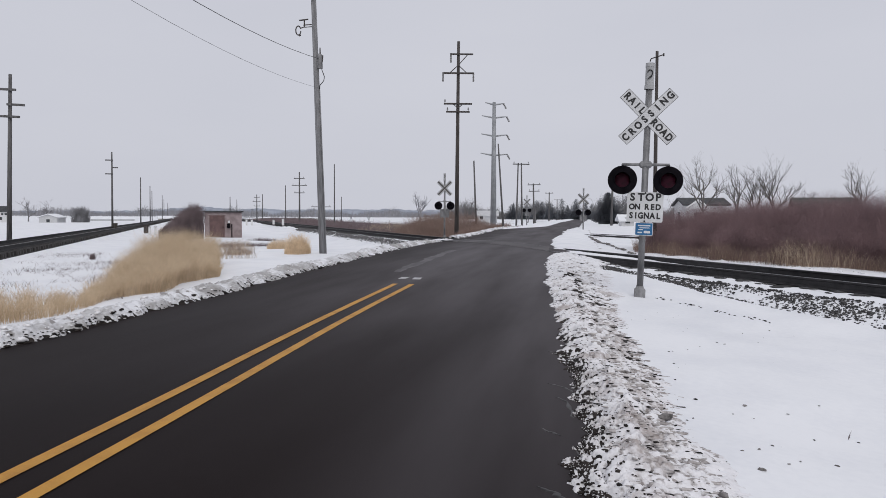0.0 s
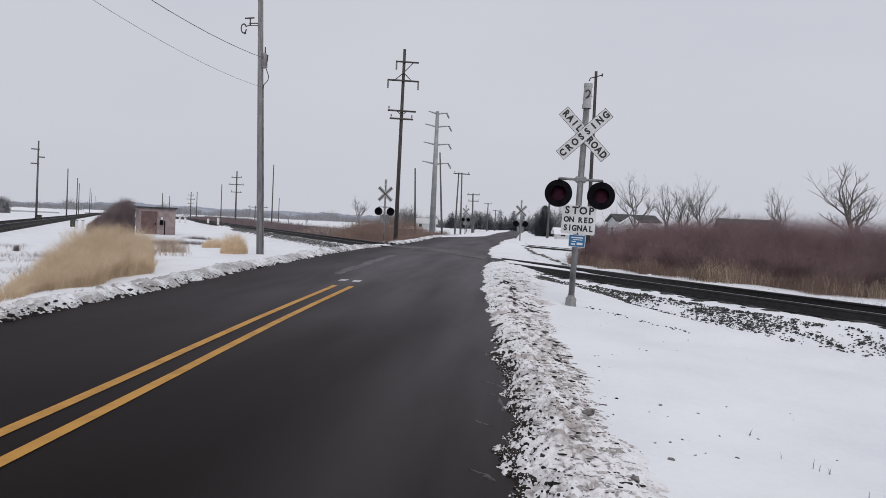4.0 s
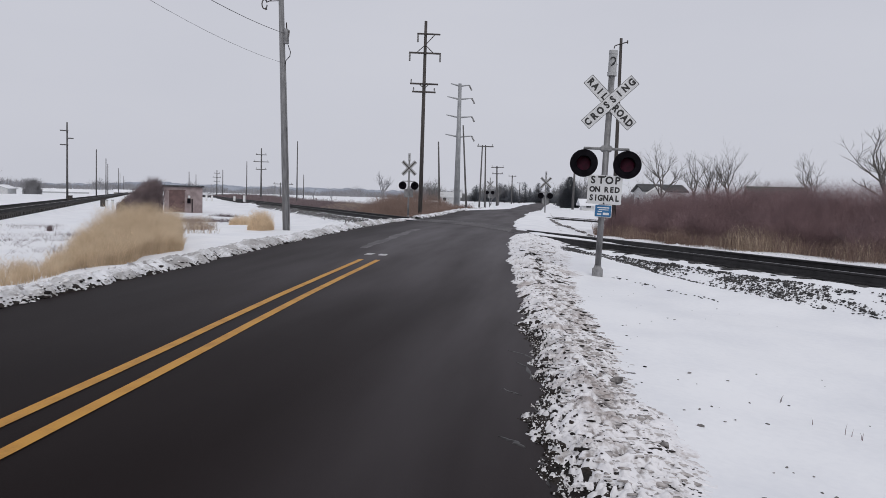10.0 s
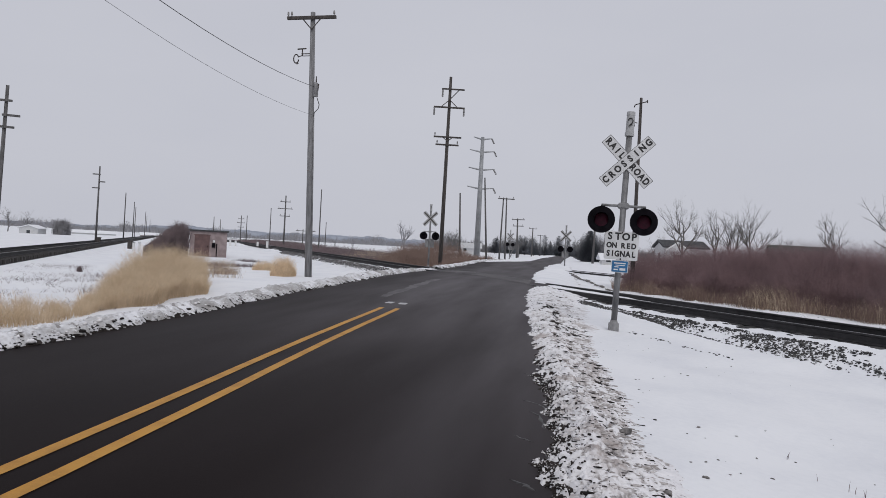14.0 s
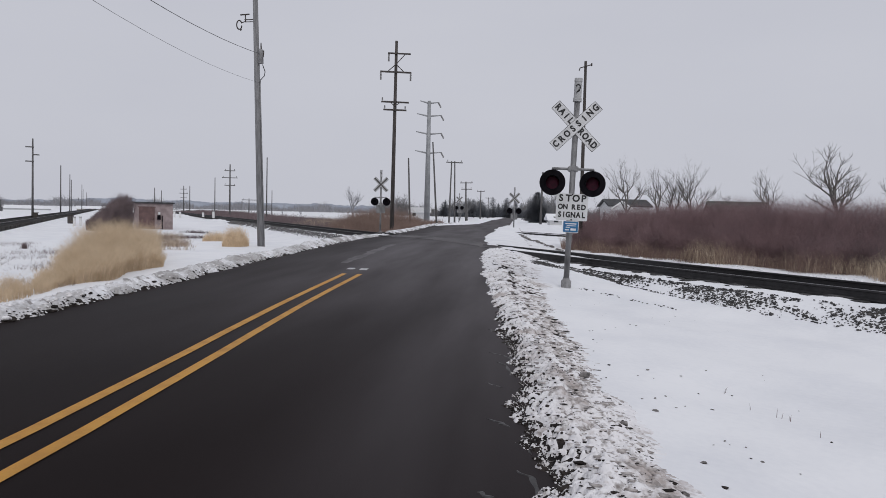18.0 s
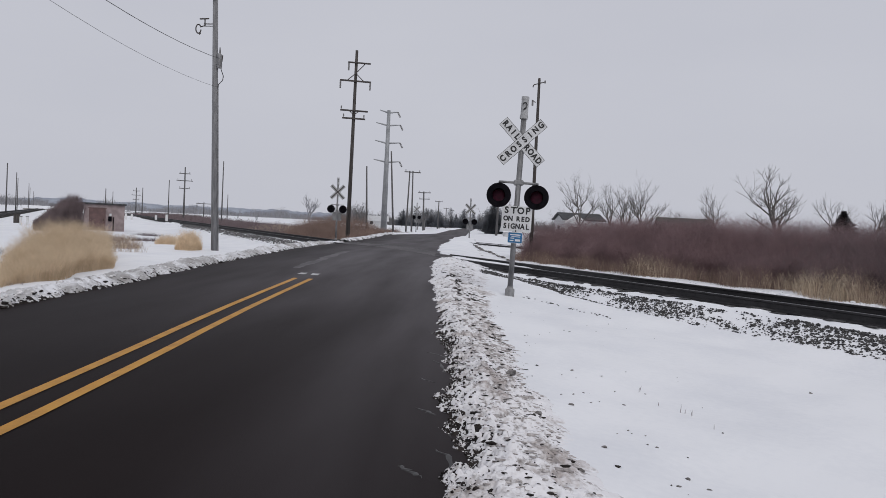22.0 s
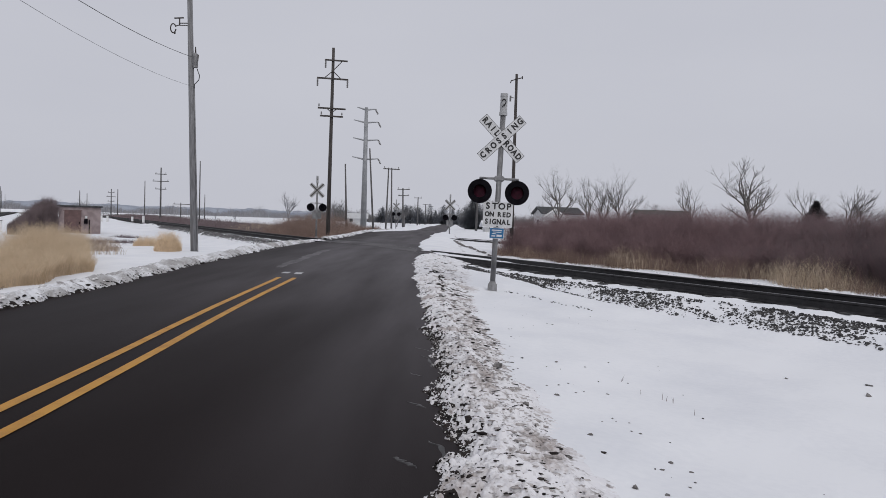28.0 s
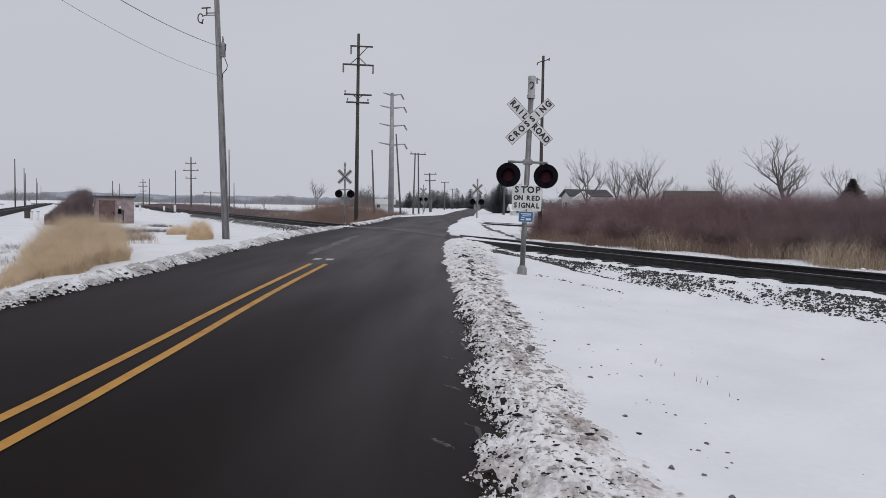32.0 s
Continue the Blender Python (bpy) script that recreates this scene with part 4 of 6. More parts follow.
for k, (points, width) in enumerate((
        (((0.0, 4.95), (0.16, 4.85), (0.27, 4.7)), 0.02), (((0.1, 4.5), (0.2, 4.4), (0.24, 4.15), (0.27, 3.95)), 0.02), (((-0.08, 6.35), (0.02, 6.3), (0.1, 6.1)), 0.02),
        (((0.3, 3.25), (0.36, 3.05), (0.33, 2.85)), 0.018), (((0.1, 2.55), (0.2, 2.5), (0.27, 2.42)), 0.035), (((0.36, 2.3), (0.4, 2.1), (0.42, 1.9)), 0.02),
        (((0.33, 1.6), (0.42, 1.5), (0.46, 1.25), (0.5, 1.1)), 0.025), (((0.05, 3.6), (0.12, 3.55), (0.2, 3.5)), 0.035), (((0.12, 1.2), (0.2, 1.15), (0.28, 1.05)), 0.035))):
    ice_film(points, width, 3 + 5 * k)


# ---- level crossing signal ----
def blade(name, parent, angle, y, words, mat=None):
    ob = part(name, slab(bmesh.new(), rounded(1.22, 0.229, 0.012, 2), -0.004, 0.004), mat or SIGN_WHITE, parent)
    ob.matrix_basis = pose(0, y, 3.3, 0, -angle, 0)
    edge = bmesh.new()
    for z0, z1 in ((0.106, 0.1125), (-0.1125, -0.106)):
        block(edge, (-0.608, -0.0055, z0), (0.608, -0.004, z1))
    for x0, x1 in ((0.6, 0.607), (-0.607, -0.6)):
        block(edge, (x0, -0.0055, -0.106), (x1, -0.004, 0.106))
    part("border", edge, LETTER, ob)
    if not words:
        part("backing_bar", block(bmesh.new(), (-0.6, -0.02, -0.035), (0.6, -0.0057, 0.035), 0.004), POLE_DARK, ob)
    for text, x, step in words:
        for i, ch in enumerate(text):
            lettering("letter", ch, 0.178, (x + step * i, -0.0065, 0), ob, 0, 0.86, bold=0.0075)
    return ob


def flasher(parent, x, front, red):
    """A round black backboard with its visor, and the lens inside."""
    k = 1 if front else -1
    lamp = part("signal_light", rod(bmesh.new(), (0, 0.01 * k, 0), (0, -0.012 * k, 0), 0.262, 0.257, 40), BLACK, parent, "round black backboard with a dark red lens" if red else "")
    lamp.matrix_basis = pose(x, -0.1 * k, 2.15)
    bm = bmesh.new()
    n, length = 28, 0.2
    rings = []
    for rad in (0.142, 0.136):
        for y in (-0.012, -0.012 - length):
            rings.append([bm.verts.new((rad * math.cos(radians(-20 + 220 * i / n)), k * (y if math.sin(radians(-20 + 220 * i / n)) > -0.2 or y > -0.1 else -0.14), rad * math.sin(radians(-20 + 220 * i / n)))) for i in range(n + 1)])
    a, b, c, d = rings
    for i in range(n):
        bm.faces.new((a[i], a[i + 1], b[i + 1], b[i]))
        bm.faces.new((c[i + 1], c[i], d[i], d[i + 1]))
        bm.faces.new((b[i], b[i + 1], d[i + 1], d[i]))
    part("visor", bm, BLACK, lamp)
    for name, rad, flat, mat in (("roundel_rim", 0.136, 0.25, RIM), ("lens", 0.112, 0.3, LENS)):
        bm = bmesh.new()
        bmesh.ops.create_uvsphere(bm, u_segments=24, v_segments=10, radius=rad, matrix=Matrix.Translation((0, -0.012 * k, 0)) @ Matrix.Diagonal((1, flat, 1, 1)))
        part(name, bm, mat if red else BLACK, lamp, "dark red glass lens" if red and name == "lens" else "", True)
    bm = rod(bmesh.new(), (0, 0.01 * k, 0), (0, 0.12 * k, 0), 0.11, 0.075, 20)
    rod(bm, (0, 0.06 * k, 0.05), (0, 0.06 * k, 0.27), 0.022, n=8)
    part("housing", bm, BLACK, lamp)
    return lamp


def crossing_signal(m, label, detail, group="crossing signals"):
    s = thing("crossing_signal", m, label, "crossing signal", group)
    pole = part("pole", rod(bmesh.new(), (0, 0, 0.15), (0, 0, 3.86), 0.058, n=20), GALV, s, "galvanised steel pole", True)
    bm = block(bmesh.new(), (-0.1, -0.1, 0.0), (0.1, 0.1, 0.16), 0.012)
    bmesh.ops.create_cone(bm, cap_ends=True, segments=4, radius1=0.11, radius2=0.085, depth=0.06, matrix=Matrix.Translation((0, 0, 0.19)) @ Matrix.Rotation(radians(45), 4, "Z"))
    part("base", bm, GALV, s)
    rod_cap = rod(bmesh.new(), (0, 0, 3.8), (0, 0, 4.25), 0.078, n=20)
    rod(rod_cap, (0, 0, 4.2), (0, 0, 4.27), 0.083, 0.08, 20)
    rod(rod_cap, (0, 0, 3.8), (0, 0, 3.87), 0.088, n=20)
    bell = part("bell_housing", rod_cap, BELL, s, "pale cylindrical bell housing")
    bm = bmesh.new()
    n = 20
    pts = [(0.045 * math.cos(radians(170 - 210 * i / n)), 0.02 + 0.055 * math.sin(radians(170 - 210 * i / n))) for i in range(n + 1)] + [(-0.03, -0.085)]
    for (x0, z0), (x1, z1) in zip(pts, pts[1:]):
        rod(bm, (x0, -0.088, 4.06 + z0), (x1, -0.088, 4.06 + z1), 0.009, n=6)
    rod(bm, (0.03, -0.088, 4.03), (0.0, -0.088, 4.0), 0.018, n=8)
    part("gong_slot", bm, LETTER, bell)
    blade("crossbuck_blade", s, -45, -0.068, (("RAIL", -0.53, 0.125), ("ROAD", 0.155, 0.125)) if detail else (), None if detail else BELL)
    blade("crossbuck_blade", s, 45, -0.08, (("CROSSING", -0.53, 0.1514),) if detail else (), None if detail else BELL)
    bm = rod(bmesh.new(), (-0.42, 0, 2.44), (0.42, 0, 2.44), 0.026, n=10)
    for x in (-0.4, 0.4):
        rod(bm, (x, 0, 2.44), (x, -0.04, 2.42), 0.028, n=8)
    part("crossarm", bm, GALV, s)
    part("clamp", block(bmesh.new(), (-0.11, -0.075, 2.38), (0.11, 0.075, 2.5), 0.03), GALV, s)
    for x in (-0.4, 0.4):
        flasher(s, x, True, detail)
    if detail:
        plate = part("stop_sign", slab(bmesh.new(), rounded(0.635, 0.545, 0.03), -0.085, -0.079), SIGN_WHITE, s, "white plate lettered in black")
        plate.matrix_basis = pose(0.02, 0, 1.665)
        for text, z, size, wide, gap in (("STOP", 0.175, 0.19, 0.98, 0.15), ("ON RED", 0.0, 0.14, 0.92, 0.1), ("SIGNAL", -0.16, 0.152, 0.86, 0.103)):
            steps = [0.62 if ch in "I " else 1.0 for ch in text]
            w = gap * sum(steps)
            x = -w / 2
            for ch, step in zip(text, steps):
                if ch != " ":
                    lettering("letter", ch, size, (x + gap * step / 2, -0.0875, z), plate, 0, wide, bold=0.007)
                x += gap * step
        for z in (0.255, -0.255):
            part("bolt", rod(bmesh.new(), (0, -0.096, z), (0, -0.084, z), 0.016, n=8), BLACK, plate)
        tag = part("blue_sign", slab(bmesh.new(), rounded(0.315, 0.235, 0.02), -0.082, -0.077), SIGN_WHITE, s, "small blue notice with white rim")
        tag.matrix_basis = pose(0.02, 0, 1.265)
        part("face", slab(bmesh.new(), rounded(0.295, 0.215, 0.014), -0.0845, -0.082), BLUE, tag)
        bm = bmesh.new()
        for x0, x1, z0, z1 in ((-0.11, 0.11, 0.052, 0.074), (-0.08, 0.1, 0.016, 0.03), (-0.1, -0.02, -0.02, -0.002), (0.0, 0.11, -0.075, -0.03), (-0.11, -0.03, -0.075, -0.05)):
            block(bm, (x0, -0.0865, z0), (x1, -0.0845, z1))
        part("text_bars", bm, SIGN_WHITE, tag)
    else:
        part("stop_sign", slab(bmesh.new(), rounded(0.6, 0.55, 0.03), 0.079, 0.085), GALV, s).matrix_basis = pose(0, 0, 1.66)
    return s


def planted(x, y, dz=0.0):
    return float(ground_z(x, y)) + dz


crossing_signal(pose(1.235, 12.0, -0.01, 0, 1.6, -2), "railroad crossing signal with crossbuck and two dark red lights", True)
for x, y, turn, z, lab in ((-9.2, 43.7, 6, 0.0, "crossing signal standing among russet brush"), (-0.5, 60.7, 2, -0.3, "distant crossing signal beside the road"), (-8.9, 98.3, 4, 0.2, "far crossing signal among utility poles")):
    crossing_signal(pose(x, y, z, 0, 0, turn), lab, False)


# ---- poles and lines ----
def pole_part(s, h, r0, r1, mat, n=14, name="pole", foot=0.0):
    bm = rod(bmesh.new(), (0, 0, foot - 0.3), (0, 0, h), r0, r1, n)
    return part(name, bm, mat, s, smooth=True)


def arm(s, z, half, mat, pins=(), shift=0.0, thick=0.055, name="crossarm", y=-0.14):
    a = part(name, block(bmesh.new(), (shift - half, y - thick, z - thick), (shift + half, y + thick, z + thick), 0.008), mat, s)
    for x in pins:
        bm = rod(bmesh.new(), (shift + x, y, z + thick), (shift + x, y, z + thick + 0.1), 0.02, n=6)
        rod(bm, (shift + x, y, z + thick + 0.08), (shift + x, y, z + thick + 0.24), 0.055, 0.04, 8)
        part("insulator", bm, PORCELAIN, a)
    return a


def hangers(s, z, xs, length, y=-0.14):
    for x in xs:
        bm = bmesh.new()
        for i in range(5):
            rod(bm, (x, y, z - 0.05 - length * i / 5), (x, y, z - 0.05 - length * (i + 0.8) / 5), 0.07, 0.05, 8)
        part("hanging_insulator", bm, PORCELAIN, s)


def braces(s, pairs, mat, r=0.03, y=-0.14):
    for a, b in pairs:
        part("brace", rod(bmesh.new(), (a[0], y, a[1]), (b[0], y, b[1]), r, n=6), mat, s)


# the pale pole beside the road, with its equipment
up = thing("utility_pole", pose(-12.58, 30.95, -0.42, 0, -2.0, 3), "tall pale grey wooden utility pole standing in snow", "utility pole", "utility poles")
pole_part(up, 13.2, 0.175, 0.118, POLE_PALE)
arm(up, 12.88, 1.25, POLE_DARK, (-1.2, -1.02, 1.15), thick=0.075, y=-0.2)
braces(up, (((-0.45, 12.82), (0, 12.3)), ((0.45, 12.82), (0, 12.3))), POLE_DARK, 0.028, -0.18)
bm = block(bmesh.new(), (-0.55, -0.05, 11.12), (0.0, -0.01, 11.16))
block(bm, (-0.55, -0.05, 11.02), (-0.1, -0.01, 11.05))
rod(bm, (-0.5, -0.03, 11.05), (-0.5, -0.03, 11.4), 0.03, n=6)
rod(bm, (-0.75, -0.03, 11.38), (-0.3, -0.03, 11.4), 0.035, n=6)
part("bracket", bm, POLE_DARK, up, "small dark equipment bracket")
bm = bmesh.new()
loop = [(-0.82 + 0.13 * math.cos(radians(20 + 30 * i)), 10.9 + 0.22 * math.sin(radians(20 + 30 * i))) for i in range(12)]
for (x0, z0), (x1, z1) in zip(loop, loop[1:]):
    rod(bm, (x0, -0.03, z0), (x1, -0.03, z1), 0.03, n=6)
rod(bm, (-0.7, -0.03, 11.0), (-0.5, -0.03, 11.06), 0.025, n=6)
rod(bm, (-0.8, -0.03, 10.66), (-0.72, -0.03, 10.7), 0.06, n=8)
part("lamp_head", bm, POLE_DARK, up, "small dark ring-shaped lamp head")
bm = rod(bmesh.new(), (0.22, -0.05, 9.0), (0.22, -0.05, 9.65), 0.13, 0.13, 16)
rod(bm, (0.22, -0.05, 9.65), (0.22, -0.05, 9.71), 0.13, 0.06, 16)
block(bm, (0.05, -0.1, 9.2), (0.14, 0.0, 9.5))
tr = part("transformer", bm, GALV, up, "small grey can transformer")
part("bushing", rod(bmesh.new(), (0.25, -0.05, 9.68), (0.25, -0.05, 10.0), 0.04, 0.025, 8), POLE_DARK, tr)
part("bushing", rod(bmesh.new(), (0.34, -0.05, 9.3), (0.38, -0.05, 9.62), 0.03, 0.03, 8), POLE_DARK, tr)
bm = bmesh.new()
pts = [(0.3, 8.95), (0.42, 8.6), (0.38, 8.4), (0.18, 8.2), (0.16, 8.0)]
for a, b in zip(pts, pts[1:]):
    rod(bm, (a[0], -0.05, a[1]), (b[0], -0.05, b[1]), 0.02, n=6)
part("drop_cable", bm, WIRE, up)
part("conduit", rod(bmesh.new(), (0.2, -0.08, 0.0), (0.16, -0.06, 8.0), 0.028, n=8), GALV, up)

# the dark transmission pole past the crossing
p2 = thing("utility_pole", pose(-9.0, 46.8, 0.15, 0, 0.3, 12), "tall dark wooden transmission pole with four crossarms", "utility pole", "utility poles")
pole_part(p2, 13.4, 0.155, 0.1, POLE_DARK)
arm(p2, 12.5, 0.8, POLE_DARK, (), 0.22, 0.05)
arm(p2, 11.2, 1.1, POLE_DARK, (), 0.0, 0.055)
arm(p2, 9.1, 0.98, POLE_DARK, (-0.9,), 0.0, 0.055)
arm(p2, 8.55, 0.82, POLE_DARK, (-0.72, 0.72), 0.0, 0.055)
hangers(p2, 12.5, (-0.52,), 0.55)
hangers(p2, 11.2, (-1.05, 1.05), 0.55)
braces(p2, (((0.62, 12.45), (0.0, 11.75)), ((-0.55, 11.25), (0.0, 11.75)), ((0.6, 11.2), (0.0, 11.75)), ((-0.3, 9.05), (0, 8.8)), ((0.3, 9.05), (0, 8.8))), POLE_DARK)

# the steel mast with drooping arms
st = thing("steel_mast", pose(-10.8, 77.9, 0.5, 0, 0, 10), "tall tapered grey steel transmission mast", "power mast")
pole_part(st, 13.85, 0.36, 0.19, STEEL_POLE, 12, "mast")
for z, half in ((13.72, 1.05), (12.25, 1.4), (10.2, 1.45), (8.02, 1.5)):
    bm = rod(bmesh.new(), (0, 0, z - 0.15), (-half, 0, z + 0.12), 0.11, 0.05, 8)
    rod(bm, (0, 0, z - 0.15), (half, 0, z + 0.0), 0.11, 0.05, 8)
    a = part("mast_arm", bm, STEEL_POLE, st)
    bm = bmesh.new()
    for i in range(4):
        rod(bm, (half + 0.08 * i, 0, z - 0.02 - 0.15 * i), (half + 0.08 * (i + 0.8), 0, z - 0.02 - 0.15 * (i + 0.8)), 0.11, 0.08, 8)
    part("insulator", bm, PORCELAIN, a)


def plain_pole(x, y, z, h, r0, lean, label, arms=(), turn=0.0, mat=None, pins=True):
    s = thing("utility_pole", pose(x, y, z, 0, lean, turn), label, "utility pole", "utility poles")
    pole_part(s, h, r0, r0 * 0.62, mat or POLE_WOOD, 10, foot=min(0.0, planted(x, y) - z))
    for dz, half, shift in arms:
        arm(s, h - dz, half, mat or POLE_WOOD, (-half * 0.85, half * 0.85) if pins else (), shift, 0.06)
    return s


plain_pole(-11.9, 72.7, 0.3, 7.1, 0.12, -2.5, "bare wooden pole stub leaning slightly")
plain_pole(-8.4, 68.1, 0.3, 8.4, 0.11, -4, "slender leaning wooden pole past the crossing")
for x in (-8.75, -8.05):
    plain_pole(x, 83.2, 0.3, 7.6, 0.12, 1.2 if x < -8.4 else -1.2, "wooden pole of a pair sharing a crossarm", ((0.15, 1.0, 0.35),) if x < -8.4 else (), 8)
plain_pole(-8.7, 108.3, 0.4, 6.2, 0.17, -1.5, "short wooden pole with two crossarms", ((0.2, 1.0, 0.1), (1.2, 0.85, 0.1)), 8)
plain_pole(-9.6, 160, 0.4, 6.6, 0.18, 0, "distant utility pole along the road", ((0.2, 0.9, 0.0),), 5)
plain_pole(-10.6, 215, 0.4, 6.4, 0.18, 0, "distant utility pole along the road", ((0.2, 0.9, 0.0),), 5)
plain_pole(-11.2, 270, 0.4, 7.0, 0.18, 0, "distant utility pole along the road", ((0.2, 0.9, 0.0),), 5)
plain_pole(2.4, 82.0, 0.3, 6.4, 0.16, 0.8, "grey pole in front of a dark cedar")
kp = plain_pole(2.78, 27.9, 0.1, 7.95, 0.092, -0.2, "brown wooden pole at the edge of the brush", (), -10, POLE_DARK, False)
bm = rod(bmesh.new(), (-0.22, -0.06, 7.66), (0.26, -0.06, 7.78), 0.022, n=6)
rod(bm, (-0.22, -0.06, 7.66), (-0.26, -0.06, 7.55), 0.022, n=6)
rod(bm, (0.26, -0.06, 7.72), (0.26, -0.06, 7.84), 0.03, n=6)
part("bracket", bm, POLE_DARK, kp)
bm = rod(bmesh.new(), (-0.1, -0.05, 6.9), (-0.24, -0.05, 6.95), 0.02, n=6)
rod(bm, (-0.24, -0.05, 6.75), (-0.24, -0.05, 7.0), 0.04, n=8)
part("insulator", bm, PORCELAIN, kp)
# the line along the far track
plain_pole(-30.9, 31.1, -0.4, 9.45, 0.135, 1.6, "tall wooden line pole beside the railway", ((0.85, 0.75, -0.4), (1.65, 0.45, 0.35), (2.3, 0.85, -0.3)), 20, None, False)
for x, y, h in ((-51.3, 66.2, 8.4), (-75.1, 104.5, 7.9), (-93.9, 134.1, 7.8), (-110, 158, 7.6), (-131, 193.5, 7.6), (-165, 245, 7.6), (-210, 315, 7.6)):
    plain_pole(x, y, -0.1, h, 0.115, 0.4, "wooden line pole in the snowy field", ((0.9, 0.4, -0.25), (1.7, 0.32, 0.35), (2.4, 0.4, -0.25)) if h > 8.2 else (), 20, None, False)
plain_pole(-49.9, 113.1, -0.1, 9.1, 0.16, 0, "wooden pole with three crossarms beside the track", ((1.1, 0.9, 0.0), (2.3, 1.3, 0.0), (3.6, 0.9, 0.0)), 14)
plain_pole(-35.4, 92.1, 0.1, 8.6, 0.1, 0, "bare wooden pole past the crossing")
plain_pole(-58.4, 125.8, 0.0, 7.3, 0.11, 0, "bare wooden pole in the fields")
plain_pole(-90.5, 176.8, -0.1, 7.3, 0.17, 0, "distant pole with crossarms beside the track", ((0.9, 0.8, 0.0), (2.0, 1.1, 0.0), (3.2, 0.8, 0.0)), 14)
plain_pole(-130.9, 235, -0.1, 8.3, 0.2, 0, "distant bare pole behind the hut")
plain_pole(-158.1, 290, -0.1, 8.7, 0.2, 0, "distant bare pole behind the hut")
plain_pole(-78.2, 210, 0.0, 7.45, 0.16, 0, "distant bare pole past the railway")
plain_pole(-53.3, 130, -0.2, 3.7, 0.13, 0, "low distant pole with one long crossarm", ((0.3, 2.0, 0.6),), 5)
plain_pole(-86.4, 172, -0.1, 7.2, 0.14, 0, "bare distant wooden pole")


def cable(a, b, sag, r, steps=24):
    cu_v, cu_f, n = [], [], 5
    a, b = Vector(a), Vector(b)
    side = (b - a).cross(Vector((0, 0, 1))).normalized()
    for i in range(steps + 1):
        t = i / steps
        p = a.lerp(b, t) - Vector((0, 0, sag * 4 * t * (1 - t)))
        for j in range(n):
            w = 6.283 * j / n
            cu_v.append(p + side * (r * math.cos(w)) + Vector((0, 0, r * math.sin(w))))
    for i in range(steps):
        for j in range(n):
            k = (j + 1) % n
            cu_f.append((i * n + j, i * n + k, (i + 1) * n + k, (i + 1) * n + j))
    ob = new("cable", mesh_of("cable", cu_v, cu_f, WIRE, True))
    return tagged(ob, "thin black overhead cable", "cable", "overhead cables")


cable((-12.75, 30.95, 9.07), (-9.82, -10, 11.0), 1.8, 0.012)
cable((-12.72, 30.95, 7.65), (-10.12, -10, 11.0), 1.85, 0.006)

# ---- trackside hut and markers ----
hut = thing("equipment_hut", pose(-31.95, 55.7, -0.62, 0, 0, 29), "small flat-roofed mauve trackside hut", "hut")
part("wall", block(bmesh.new(), (-1.55, -1.5, -0.1), (1.55, 1.5, 2.34), 0.02), HUT_WALL, hut)
part("roof", block(bmesh.new(), (-1.7, -1.7, 2.34), (1.7, 1.65, 2.46), 0.02), ROOF_DARK, hut, "thin dark flat roof")
door = part("door", block(bmesh.new(), (-1.15, -1.56, 0.05), (0.1, -1.502, 1.98), 0.01), HUT_DOOR, hut)
part("frame", block(bmesh.new(), (-1.22, -1.54, 1.985), (0.17, -1.503, 2.06)), HUT_DOOR, door)
part("handle", block(bmesh.new(), (-0.06, -1.6, 0.95), (0.0, -1.562, 1.1)), BLACK, door)
part("meter_box", block(bmesh.new(), (0.3, -1.64, 0.95), (0.58, -1.503, 1.35), 0.01), BLACK, hut)
part("vent", block(bmesh.new(), (0.38, -1.57, 1.4), (0.55, -1.503, 1.6), 0.005), SIGN_WHITE, hut)
part("pipe", rod(bmesh.new(), (0.7, -1.56, 0.0), (0.7, -1.56, 1.3), 0.04, n=8), BLACK, hut)


def marker(x, y, h, w):
    s = thing("marker_post", pose(x, y, planted(x, y, -0.02)), "small white trackside marker post", "marker post", "marker posts")
    part("post", block(bmesh.new(), (-w / 2, -0.05, 0), (w / 2, 0.05, h), 0.012), POST_WHITE, s)
    part("cap", block(bmesh.new(), (-w / 2 - 0.02, -0.07, h), (w / 2 + 0.02, 0.07, h + 0.06), 0.01), GALV, s)


for x, y, h, w in ((-39.6, 56.0, 0.8, 0.2), (-39.15, 56.2, 0.8, 0.2), (-53.1, 100.0, 0.95, 0.3), (-52.4, 100.4, 0.95, 0.3), (-45.6, 94.0, 0.65, 0.3), (-39.9, 85.0, 0.85, 0.3)):
    marker(x, y, h, w)
for x, y, z in ((-42.3, 59.4, -0.2), (-50.85, 66.0, -0.15)):
    box_b = thing("relay_box", pose(x, y, z, 0, 0, 25), "small dark trackside relay box", "relay box", "relay boxes")
    part("cabinet", block(bmesh.new(), (-0.24, -0.22, -0.15), (0.24, 0.22, 0.62), 0.03), POLE_DARK, box_b)
    part("lid", block(bmesh.new(), (-0.28, -0.26, 0.62), (0.28, 0.26, 0.68), 0.01), POLE_DARK, box_b)
stake = thing("wooden_stake", pose(-13.9, 12.0, planted(-13.9, 12.0, -0.05), 0, 2, 10), "short weathered wooden stake in dry grass", "stake")
part("post", block(bmesh.new(), (-0.06, -0.06, 0), (0.06, 0.06, 0.95), 0.01), STRAW, stake)
part("wrap", block(bmesh.new(), (-0.075, -0.075, 0.7), (0.075, 0.075, 0.82), 0.01), POLE_WOOD, stake)


# ---- grass and brush ----
def inside(r, n, x0, x1, y0, y1):
    return r.uniform(x0, x1, n), r.uniform(y0, y1, n)


def rooted(x, y, sink=0.03):
    return np.stack((x, y, ground_z(x, y) - sink), -1)


